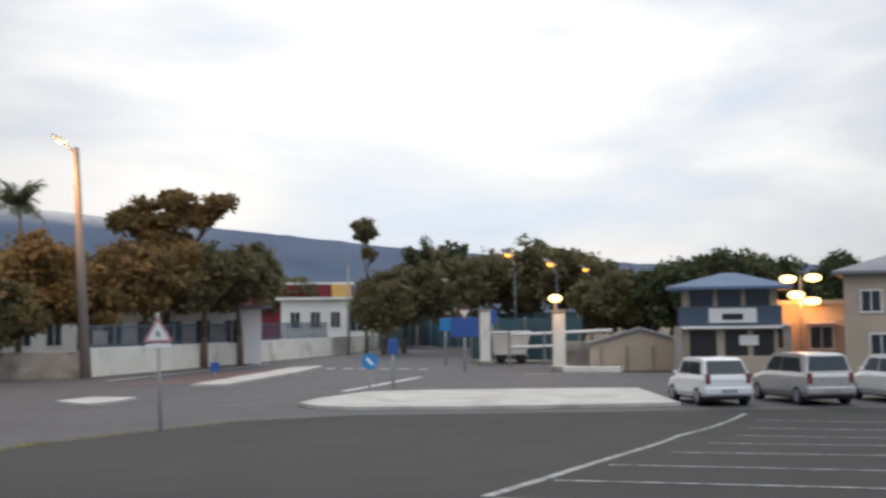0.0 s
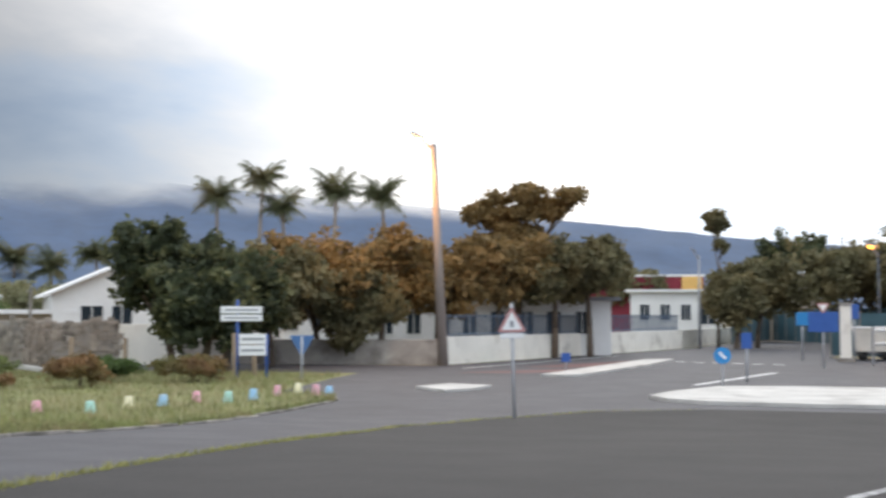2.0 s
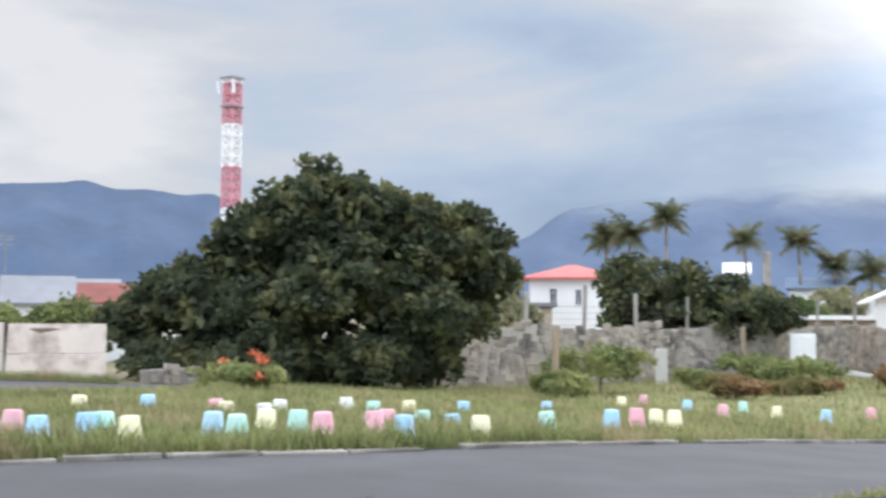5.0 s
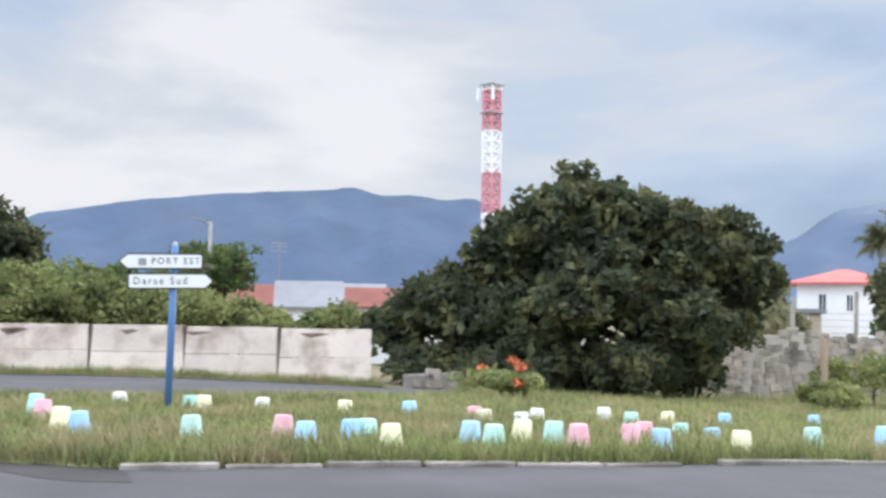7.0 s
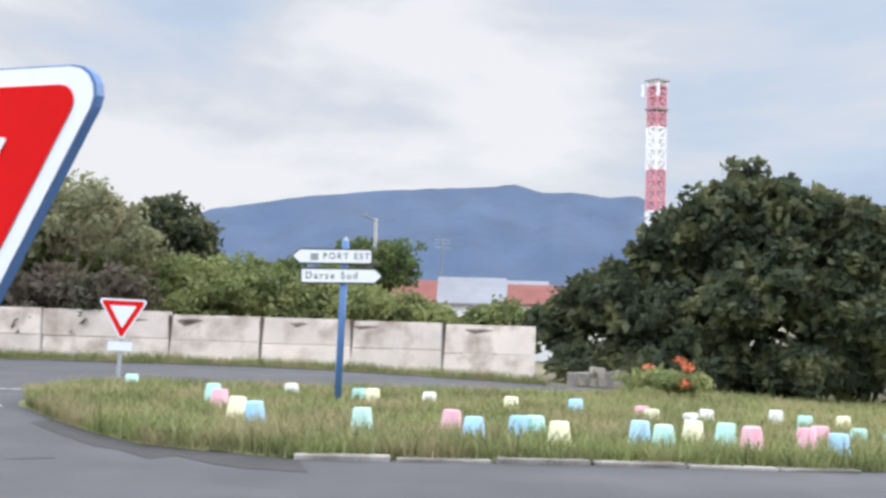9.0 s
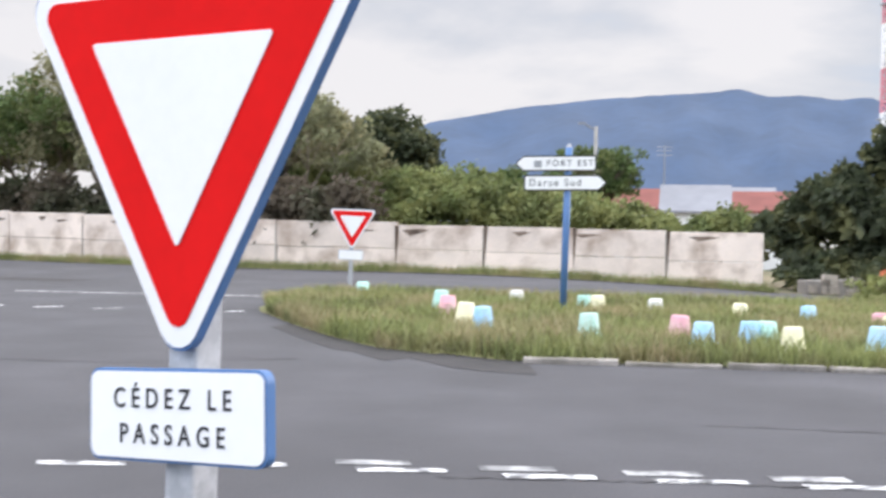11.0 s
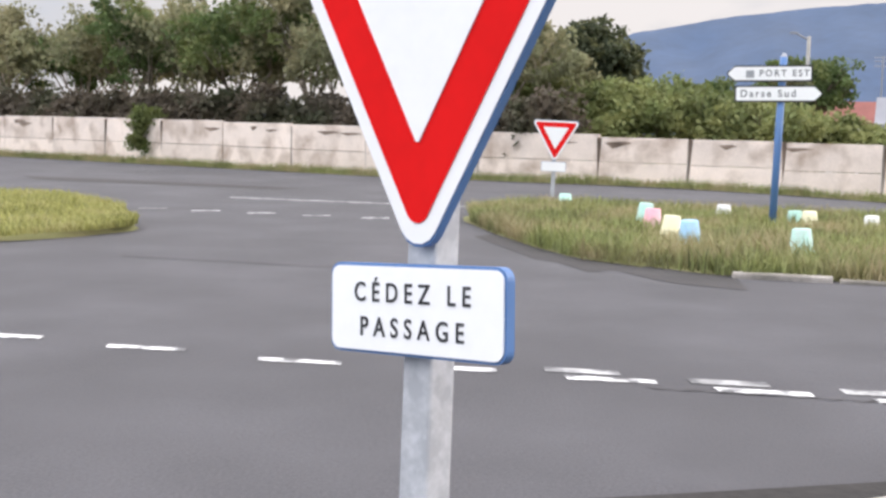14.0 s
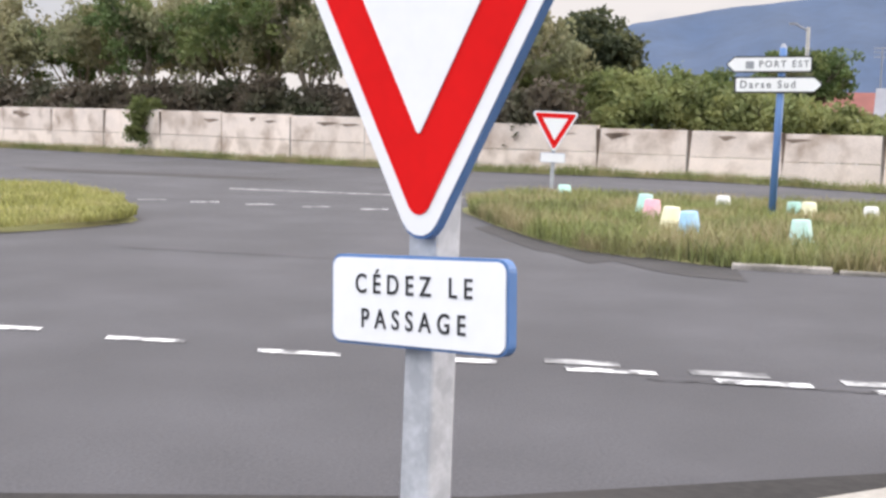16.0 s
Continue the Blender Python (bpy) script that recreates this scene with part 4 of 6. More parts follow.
# tall airy trees behind the panel wall
WALLDIR = Vector((11.1, 14.85)).normalized()
for k in range(15):
    s = -19.0 + 2.35 * k + random.uniform(-0.5, 0.5)
    off = 2.6 + random.uniform(0, 4.5)
    p = Vector((-48.5, -17.5)) + WALLDIR * (s + 8) + Vector((-WALLDIR.y, WALLDIR.x)) * off
    if s > 13.2:
        continue
    hh = 6.5 + random.uniform(0, 1.5) if s < 7 else 5.2 + random.uniform(0, 0.8)
    tree(p.x, p.y, lobed(3.8 + random.uniform(0, 1.4), 1.5, hh, 7, 300 + k), (2.0, 0.09, random.uniform(-0.5, 0.5)), LEAF_OLIVE if k % 3 else LEAF_MID, "slender grey-green tree with an open crown behind the wall",
         count=150, spread=0.48, per=42, leaf=0.21, seed=320 + k, bark=PALE_BARK, core=False, shell=0.6)
for k in range(13):
    p = Vector((-50.5, -20.5)) + WALLDIR * (2.2 * k) + Vector((-WALLDIR.y, WALLDIR.x)) * 2.5
    tree(p.x, p.y, [(0, 0, 1.3, 1.7, 1.2, 1.3), (0.9, 0.5, 1.8, 1.0, 1.0, 1.0)], (0.6, 0.06, 0.1), LEAF_TWIG, "dry dark brush behind the wall", "bush", 60, 0.45, 40, 0.2, 360 + k, category="bush")
for k, (yaw, d, w, h, mat) in enumerate(((84.5, 43, 3.4, 3.0, LEAF_SHRUB), (81.5, 41, 3.2, 2.6, LEAF_SHRUB), (79.0, 42, 3.4, 2.6, LEAF_SHRUB), (76.4, 41, 3.2, 2.4, LEAF_SHRUB), (74.2, 44, 3.0, 2.0, LEAF_SHRUB),
                                        (71.4, 43, 1.4, 1.9, LEAF_SHRUB), (78.2, 47, 3.6, 3.1, LEAF_MID), (76.2, 49, 3.2, 3.0, LEAF_MID), (86.6, 42, 3.2, 2.9, LEAF_SHRUB), (89.0, 44, 3.4, 3.0, LEAF_SHRUB), (68.6, 44, 2.0, 2.2, LEAF_SHRUB))):
    a = radians(yaw)
    tree(-math.sin(a) * d, math.cos(a) * d, lobed(w, 0.2, h + (0.7 if yaw > 74 else 0.3), 5, 400 + k), (1.0, 0.08, 0.1), mat, "leafy green shrub rising over the panel wall", "shrub", 130, 0.42, 46, 0.18, 420 + k, category="shrub")
for yaw, d, w, h, mat, seed in ((83.6, 52, 3.4, 6.5, LEAF_DARK, 1), (84.8, 54, 2.4, 5.4, LEAF_DARK, 2), (86.6, 50, 3.2, 6.0, LEAF_OLIVE, 3), (88.9, 52, 4.4, 6.8, LEAF_OLIVE, 4), (91.8, 50, 4.2, 7.4, LEAF_OLIVE, 5), (74.2, 76, 5.2, 7.2, LEAF_MID, 6), (66.6, 98, 2.6, 4.6, LEAF_SHRUB, 7)):
    a = radians(yaw)
    tree(-math.sin(a) * d, math.cos(a) * d, lobed(w, 1.6, h, 6, 440 + seed), (2.0, 0.18, 0.2), mat, "broad dark tree standing behind the shrubs", "tree", 190, 0.5, 46, 0.25, 450 + seed)
tree(-43.5, -10.8, [(0.30, -0.2, 1.05, 0.30, 0.40, 0.65), (0.26, -0.2, 0.62, 0.22, 0.26, 0.35), (0.1, 0.0, 1.55, 0.5, 0.6, 0.35)], (0.9, 0.04, 0.1), LEAF_MID, "creeper hanging over the panel wall", "creeper", 40, 0.3, 50, 0.14, 480, category="creeper", core=False)

# shrubs and flowers in front of the stone wall
for k, (x, y, w, h, mat, lab) in enumerate(((-31.2, 31.9, 3.0, 2.1, LEAF_SHRUB, "bright green shrub in the rough grass"), (-28.6, 27.6, 1.6, 0.9, LEAF_SHRUB, "low bright green shrub in grass"), (-30.0, 40.5, 4.0, 1.4, LEAF_SHRUB, "sprawling green shrub by the stone wall"),
                                           (-31.0, 37.0, 1.3, 0.8, LEAF_SHRUB, "low green shrub in grass"), (-24.0, 40.0, 1.9, 1.3, LEAF_DRY, "rust coloured dry shrub in grass"), (-33.5, 44.0, 3.0, 1.3, LEAF_MID, "green shrub by the stone wall"),
                                           (-22.0, 45.0, 2.6, 1.2, LEAF_DRY, "brown dry shrub in the grass"), (-25.6, 44.5, 2.2, 1.0, LEAF_MID, "low green shrub beside the path"), (-26.5, 33.5, 1.5, 0.8, LEAF_DRY, "small dry brown plant"), (-27.0, 37.5, 2.4, 0.6, LEAF_DRY, "low rust brown weeds"))):
    tree(x, y, lobed(w, 0.05, h, 4, 500 + k), (h * 0.35, 0.05, 0.05), mat, lab, "shrub", 80, 0.28, 40, 0.14, 520 + k, category="shrub")
red_flower = tree(-24.6, 13.8, lobed(1.6, 0.1, 0.8, 4, 540), (0.3, 0.03, 0), LEAF_SHRUB, "small leafy plant with orange flower heads", "flowering_plant", 40, 0.2, 36, 0.12, 541, category="plant")
for k, spot in enumerate(((-0.55, -0.2, 0.75), (0.35, 0.1, 0.95), (0.5, 0.2, 0.8), (-0.1, 0, 0.55), (0.7, 0, 0.45))):
    leaf_mesh("flower_head", [spot], [0.15], 34, 0.10, FLOWER, 542 + k, red_flower)

# trees about the houses behind the stone wall
for k, (yaw, d, w, h0, h1, mat) in enumerate(((41.6, 60, 5.4, 0.5, 5.9, LEAF_DARK), (38.8, 61, 5.0, 0.5, 5.2, LEAF_DARK), (42.4, 63, 3.0, 0.5, 4.4, LEAF_MID), (48.6, 55, 2.0, 0.3, 3.6, LEAF_OLIVE), (50.2, 62, 3.4, 1.0, 5.6, LEAF_OLIVE),
                                             (51.5, 70, 4.0, 1.0, 7.0, LEAF_DARK), (36.2, 78, 4.0, 0.5, 4.2, LEAF_MID), (33.8, 95, 7.0, 0.5, 5.5, LEAF_OLIVE), (30.5, 100, 7.0, 0.5, 5.5, LEAF_OLIVE), (39.0, 105, 8.0, 0.5, 6.0, LEAF_OLIVE))):
    a = radians(yaw)
    tree(-math.sin(a) * d, math.cos(a) * d, lobed(w, h0, h1, 6, 600 + k), (h1 * 0.35, 0.18, 0.2), mat, "dense garden tree among the houses", "tree", 170, 0.6, 46, 0.30, 620 + k)
cyp = radians(51.0)
tree(-math.sin(cyp) * 75, math.cos(cyp) * 75, [(0, 0, 5.5, 0.6, 0.6, 2.6), (0, 0, 7.6, 0.35, 0.35, 1.4)], (3.0, 0.12, 0.0), LEAF_DARK, "narrow dark green conifer behind the great tree", "conifer", 60, 0.35, 40, 0.2, 640)

# row of trees behind the white wall, lit warm by the street lamp; leaf colours repeat that warmth
ROW = ((27.0, 62, 5.0, 0.4, 7.0, LEAF_DARK), (24.6, 63, 5.0, 0.4, 6.3, LEAF_DARK), (22.6, 66, 5.0, 0.6, 6.4, LEAF_ROW_LAMPLIT), (20.4, 70, 5.4, 0.3, 7.0, LEAF_RUST_LAMPLIT), (17.6, 74, 5.8, 0.8, 7.4, LEAF_RUST_LAMPLIT), (15.0, 76, 5.8, 1.5, 7.4, LEAF_RUST_LAMPLIT), (18.6, 69, 3.6, 0.2, 4.6, LEAF_ROW_LAMPLIT), (25.6, 58, 3.4, 0.2, 4.4, LEAF_DARK),
       (12.4, 78, 5.6, 1.8, 7.6, LEAF_RUST_LAMPLIT), (9.6, 80, 5.4, 2.4, 7.4, LEAF_ROW_LAMPLIT), (8.0, 82, 4.4, 2.6, 7.2, LEAF_ROW_LAMPLIT))
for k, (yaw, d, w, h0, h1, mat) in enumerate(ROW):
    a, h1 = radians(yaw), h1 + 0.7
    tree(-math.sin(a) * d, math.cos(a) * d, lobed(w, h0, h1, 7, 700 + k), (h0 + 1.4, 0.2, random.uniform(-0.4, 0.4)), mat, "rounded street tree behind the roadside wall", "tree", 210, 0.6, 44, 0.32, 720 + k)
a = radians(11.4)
tree(-math.sin(a) * 84, math.cos(a) * 84, [(0, 0, 7.8, 2.4, 2.0, 1.5), (1.9, 0, 9.8, 2.0, 1.7, 1.0), (-1.8, 0, 9.6, 1.9, 1.6, 1.0), (3.8, -0.4, 10.7, 1.2, 1.0, 0.5), (0.4, 0, 10.9, 2.0, 1.5, 0.8)], (5.0, 0.25, 0.3), LEAF_RUST_LAMPLIT, "taller tree with flat spreading tiers", "tree", 200, 0.55, 42, 0.32, 740)
# trees towards the gate
for k, (yaw, d, w, h0, h1, mat) in enumerate(((0.6, 108, 5.0, 1.0, 7.2, LEAF_ROW_LAMPLIT), (1.5, 104, 3.6, 0.6, 5.2, LEAF_ROW_LAMPLIT), (-1.0, 150, 7.0, 2.0, 12.4, LEAF_DARK), (-3.0, 110, 7.6, 0.8, 8.4, LEAF_ROW_LAMPLIT), (-5.4, 112, 6.6, 0.8, 10.2, LEAF_ROW_LAMPLIT),
                                             (-7.6, 106, 6.0, 0.8, 8.0, LEAF_ROW_LAMPLIT), (-9.6, 100, 6.0, 0.4, 5.6, LEAF_ROW_LAMPLIT), (-11.6, 98, 6.0, 0.5, 6.6, LEAF_DARK), (-13.9, 104, 8.0, 1.0, 8.2, LEAF_DARK), (-15.6, 108, 7.0, 1.0, 7.6, LEAF_DARK),
                                             (-18.9, 100, 4.0, 1.0, 6.6, LEAF_DARK), (6.4, 142, 8.0, 1.0, 7.2, LEAF_ROW_LAMPLIT))):
    a, h1 = radians(yaw), h1 + 1.1
    tree(-math.sin(a) * d, math.cos(a) * d, lobed(w, h0, h1, 7, 800 + k), (h0 + 1.5, 0.22, 0.3), mat, "broad tree beyond the harbour gate", "tree", 190, 0.75, 42, 0.40, 820 + k)
a = radians(2.3)
tree(-math.sin(a) * 105, math.cos(a) * 105, [(0, 0, 10.3, 1.0, 1.0, 1.2), (0.4, 0, 8.4, 0.5, 0.5, 0.6)], (6.0, 0.12, 0.2), LEAF_ROW_LAMPLIT, "thin tree with a small high tuft", "tree", 46, 0.45, 40, 0.3, 850)

for k, (x, y, top) in enumerate(((-40.4, 86.0, 10.6), (-37.7, 87.2, 11.9), (-35.4, 88.2, 9.8), (-30.7, 84.7, 10.4), (-26.9, 86.0, 10.2), (-69.3, 72.2, 8.0), (-66.2, 75.1, 9.7), (-67.2, 87.2, 8.6), (-63.7, 89.7, 8.3), (-61.5, 91.3, 6.2), (-55.5, 95.0, 6.8), (-58.6, 93.0, 5.6), (-66.5, 71.0, 8.2), (-48.6, 97.0, 6.0))):
    palm(x, y, top - land(y) - 0.3, 900 + k)
palm(-70.6, 18.6, 4.6, 930, 1.9, "young palm beside a red roofed house")


# ---- walls ----
wall = thing("panel_wall", "long precast concrete panel wall with dark damp stains", "wall", Matrix(), kind="structure")


def wall_run(points, step):
    """Ends of the panels along a wall."""
    for (ya, xa), (yb, xb) in zip(points, points[1:]):
        a, b = Vector((xa, ya)), Vector((xb, yb))
        n = max(1, round((b - a).length / step))
        for k in range(n):
            p, q = a.lerp(b, k / n), a.lerp(b, (k + 1) / n)
            yield p, q


WALL_TOP = [(-9.5, 1.55), (-4.5, 1.48), (-2.0, 1.42), (0.5, 1.40), (3.0, 1.35), (5.5, 1.32), (8.0, 1.36), (10.5, 1.42), (13.4, 1.52)]
for p, q in wall_run([(-40, -65.4)] + WALL_LINE[1:], 2.9):
    length, mid = (q - p).length, (p + q) / 2
    yaw = math.degrees(math.atan2(q.y - p.y, q.x - p.x))
    crest = interp(mid.y, WALL_TOP)
    jog, tall = random.uniform(-0.03, 0.03), random.uniform(-0.03, 0.02)
    for row, (z0, z1) in enumerate(((-0.3, crest * 0.46), (crest * 0.46 + 0.015, crest + tall))):
        bm = bmesh.new()
        box(bm, length - 0.03, 0.12, z1 - z0, (0, 0, (z0 + z1) / 2), 0, 0.012)
        ob = part("panel", bm, PANEL, wall)
        ob.matrix_basis = Matrix.Translation((mid.x, mid.y + jog, land(mid.y))) @ Matrix.Rotation(radians(yaw + random.uniform(-0.4, 0.4)), 4, "Z")
    bm = bmesh.new()
    box(bm, 0.05, 0.08, crest + 0.13, (0, 0, crest / 2 - 0.12))
    ob = part("joint_post", bm, GREY_WALL, wall, "dark recessed joint")
    ob.matrix_basis = Matrix.Translation((p.x, p.y, land(p.y))) @ Matrix.Rotation(radians(yaw), 4, "Z")
    # damp streaks that run down from the cracks and joints
    for j in range(random.choice((2, 3, 4))):
        at_joint = random.random() < 0.5
        t, high = (0.012 if at_joint else random.uniform(0.1, 0.9)), random.uniform(0.25, 1.2) if at_joint else random.uniform(0.05, 0.16)
        top = crest - 0.05 if at_joint else crest - 0.14 - random.uniform(0.0, 0.12)
        wide = random.uniform(0.03, 0.07) if at_joint else random.uniform(0.15, 0.5)
        shape = [(-wide, top), (-wide * 0.7, top - high * 0.4), (-wide * 0.3, top - high), (wide * 0.1, top - high * 0.7), (wide * 0.7, top - high * 0.3), (wide, top - 0.01), (wide * 0.3, top + 0.02)]
        bm = bmesh.new()
        prism(bm, shape, -0.066, -0.0605)
        ob = part("stain", bm, DIRT_STREAK, wall, "dark damp stain")
        s = p.lerp(q, t)
        ob.matrix_basis = Matrix.Translation((s.x, s.y + jog, land(s.y))) @ Matrix.Rotation(radians(yaw), 4, "Z")


def rubble_wall(name, label, a, b, high, mat, seed, uneven=0.25, course=0.34):
    """A rough stone wall: a mortared core faced with uneven stones."""
    rnd = random.Random(seed)
    a, b = Vector(a), Vector(b)
    length, yaw = (b - a).length, math.atan2(b.y - a.y, b.x - a.x)
    base = thing(name, label, "wall", Matrix.Translation((a.x, a.y, 0)) @ Matrix.Rotation(yaw, 4, "Z"), kind="structure")
    bm = bmesh.new()
    n = int(length / 1.5)
    for k in range(n):
        s = (k + 0.5) * length / n
        y = a.y + (b.y - a.y) * s / length
        top = high + uneven * noise.noise((s * 0.35, seed, 0)) * 1.6
        box(bm, length / n + 0.02, 0.34, top + 0.3, (s, 0, land(y) + (top - 0.3) / 2), 0, 0.03)
    part("wall_core", bm, GREY_WALL, base)
    template = bmesh.new()
    box(template, 1, 1, 1, (0, 0, 0), 0, 0.10)
    tv, tf = np.array([v.co for v in template.verts]), [[v.index for v in f.verts] for f in template.faces]
    template.free()
    verts, faces, s = [], [], 0.0
    while s < length:
        y = a.y + (b.y - a.y) * s / length
        top = high + uneven * noise.noise((s * 0.35, seed, 0)) * 1.6
        z = 0.0
        while z < top:
            w, h = rnd.uniform(0.25, 0.6), rnd.uniform(0.18, course)
            if rnd.random() < 0.75:
                at = (s + rnd.uniform(-0.2, 0.2), 0.17, land(y) + z + h / 2)
                faces += [[i + len(verts) for i in f] for f in tf]
                tilt = rnd.uniform(-0.12, 0.12)
                verts += [(at[0] + v[0] * w - v[2] * h * tilt, at[1] + v[1] * 0.09, at[2] + v[2] * h * 0.92 + v[0] * w * tilt) for v in tv]
            z += h
        s += rnd.uniform(0.35, 0.55)
    stones = sheet_mesh("facing_stones", verts, faces, mat)
    stones.parent = base
    stones["label"], stones["kind"] = "uneven grey facing stones", "stuff"
    return base


rubble_wall("stone_wall", "rough grey rubble stone wall, dark with damp", (-36.8, 58), (-36.5, 25.5), 2.35, STONE, 21)
rubble_wall("stone_wall", "grey rubble wall between the garden walls", (-34.6, 61.2), (-36.8, 58), 2.3, STONE, 24)
rubble_wall("stone_wall", "heap of fallen stones at the end of the panel wall", (-35.5, 24.5), (-31.4, 14.6), 0.42, STONE, 22, 0.5)


def plain_wall(name, label, pts, high, thick, mat, cap=0.0):
    base = thing(name, label, "wall", Matrix(), kind="structure")
    for (xa, ya), (xb, yb) in zip(pts, pts[1:]):
        bm = bmesh.new()
        d, yaw = math.hypot(xb - xa, yb - ya), math.degrees(math.atan2(yb - ya, xb - xa))
        box(bm, d, thick, high + 0.3, ((xa + xb) / 2, (ya + yb) / 2, land((ya + yb) / 2) + (high - 0.3) / 2), yaw, 0.02)
        part("wall_length", bm, mat, base)
        bm = bmesh.new()
        box(bm, 0.24, thick + 0.08, high + 0.32, (xa, ya, land(ya) + (high - 0.28) / 2), yaw, 0.02)
        part("pier", bm, mat, base)
    return base


plain_wall("roadside_wall", "whitewashed roadside wall, streaked with grey", [(-17.3, 66.0), (-14.8, 75), (-12.3, 84), (-9.8, 93), (-7.2, 102.5), (-4.0, 126), (-0.6, 152), (2.9, 179)], 1.5, 0.22, WHITE_WALL)
plain_wall("roadside_wall", "weathered grey rendered wall by the road", [(-17.7, 65.9), (-22.1, 65.0), (-26.5, 64.0), (-31, 63.0)], 1.36, 0.24, GREY_WALL)
plain_wall("garden_wall", "short white garden wall beside the stone wall", [(-34.5, 61.3), (-31.6, 62.8)], 2.2, 0.2, WHITE_WALL)
plain_wall("back_wall", "grey block wall behind the trees", [(-31.5, 62.9), (-31.0, 63.2)], 1.6, 0.2, GREY_WALL)


def fence_post(x, y, h, label, mat=TIMBER, r=0.10):
    bm = bmesh.new()
    box(bm, r * 2, r * 2, h + 0.3, (0, 0, (h - 0.3) / 2), random.uniform(0, 40), 0.015)
    ob = part("fence_post", bm, mat)
    tagged(ob, label, "post", "fence posts")
    ob.matrix_basis = Matrix.Translation((x, y, land(y))) @ Euler((random.uniform(-0.02, 0.02), random.uniform(-0.03, 0.03), 0)).to_matrix().to_4x4()


for x, y, h in ((-31.6, 30.1, 2.3), (-32.0, 32.0, 2.0), (-34.6, 44.4, 2.4), (-30.2, 49.5, 1.7), (-22.7, 50.5, 1.9), (-22.0, 51.0, 1.8), (-29.5, 53.0, 1.6)):
    fence_post(x, y, h, "weathered wooden post standing in the grass", r=0.09)
for k in range(10):
    y = 27 + 3.3 * k
    fence_post(-37.1, y, 3.9 + random.uniform(-0.2, 0.3), "tall grey concrete post carrying wire behind the stone wall", CONCRETE, 0.07)
mesh_fence = thing("wire_fence", "rusty wire fence strung behind the stone wall", "fence", Matrix(), kind="structure")
bm = bmesh.new()
for k in range(5):
    tube(bm, (-37.1, 27, land(27) + 2.2 + 0.26 * k), (-37.1, 34, land(34) + 2.2 + 0.26 * k), 0.006, 0.006, 4)
    tube(bm, (-37.1, 34, land(34) + 2.2 + 0.26 * k), (-37.1, 56.7, land(56) + 2.2 + 0.26 * k), 0.006, 0.006, 4)
part("wire", bm, RUSTED, mesh_fence)


# ---- houses ----
def window_part(parent, x, z, w, h, y, m=None, mat=WINDOW, frame_mat=HOUSE_WHITE):
    """A framed pane set on a wall that faces -y."""
    bm = bmesh.new()
    for dx, dz, sx, sz in ((0, h / 2, w + 0.12, 0.08), (0, -h / 2, w + 0.12, 0.08), (-w / 2, 0, 0.08, h), (w / 2, 0, 0.08, h), (0, 0, 0.05, h)):
        box(bm, sx, 0.10, sz, (x + dx, y - 0.02, z + dz))
    win = part("window", bm, frame_mat, parent)
    bm = bmesh.new()
    box(bm, w, 0.03, h, (x, y - 0.02, z))
    part("pane", bm, mat, win)
    return win


def house(name, m, wide, deep, high, roof, rise, wall_mat, roof_mat, label, windows=(), over=0.35, doors=()):
    """A house whose front faces -y: hollow walls, gable ('gable', ridge along y; 'ridge', ridge along x), hip or curved roof."""
    home = thing(name, label, "building", m)
    t = 0.2
    for n, (sx, sy, x, y) in enumerate(((wide, t, 0, -deep / 2 + t / 2), (wide, t, 0, deep / 2 - t / 2), (t, deep - 2 * t, -wide / 2 + t / 2, 0), (t, deep - 2 * t, wide / 2 - t / 2, 0))):
        bm = bmesh.new()
        box(bm, sx, sy, high + 0.4, (x, y, (high - 0.4) / 2))
        if roof == "gable" and n < 2:
            prism(bm, [(-wide / 2, high), (wide / 2, high), (0, high + rise)], y - t / 2, y + t / 2)
        part("wall", bm, wall_mat, home)
    a, b = wide / 2 + over, deep / 2 + over
    drop = rise * over / (wide / 2)
    bm = bmesh.new()
    if roof == "gable":
        for s in (-1, 1):
            prism(bm, [(0, high + rise + 0.02), (s * a, high - drop + 0.02), (s * a, high - drop + 0.16), (0, high + rise + 0.16)], -b, b)
    elif roof == "ridge":
        for s in (-1, 1):
            turned = Matrix.Rotation(radians(90), 4, "Z")
            prism(bm, [(0, high + rise), (s * b, high - 0.05), (s * b, high + 0.08), (0, high + rise + 0.14)], -a, a, turned)
    elif roof == "hip":
        r = max(a - b, 0.0) + 0.15
        low = [bm.verts.new((sx * a, sy * b, high - 0.04)) for sx, sy in ((-1, -1), (1, -1), (1, 1), (-1, 1))]
        edge = [bm.verts.new((sx * a, sy * b, high + 0.10)) for sx, sy in ((-1, -1), (1, -1), (1, 1), (-1, 1))]
        p, q = bm.verts.new((-r, 0, high + rise)), bm.verts.new((r, 0, high + rise))
        for f in ((edge[0], edge[1], q, p), (edge[2], edge[3], p, q), (edge[1], edge[2], q), (edge[3], edge[0], p), tuple(low[::-1])):
            bm.faces.new(f)
        for k in range(4):
            bm.faces.new((low[k], low[(k + 1) % 4], edge[(k + 1) % 4], edge[k]))
    elif roof == "flat":
        box(bm, 2 * a, 2 * b, 0.25, (0, 0, high + 0.12), 0, 0.02)
    elif roof == "curved":
        n = 14
        arc = [(-a + 2 * a * k / n, high + rise * math.sin(math.pi * k / n) ** 0.85) for k in range(n + 1)]
        prism(bm, arc + [(x, z - 0.14) for x, z in arc[::-1]], -b, b)
    part("roof", bm, roof_mat, home)
    for x, z, w, h in windows:
        window_part(home, x, z, w, h, -deep / 2)
    for x, w, h in doors:
        bm = bmesh.new()
        box(bm, w, 0.08, h, (x, -deep / 2 - 0.01, h / 2))
        part("door", bm, DARK, home)
    return home


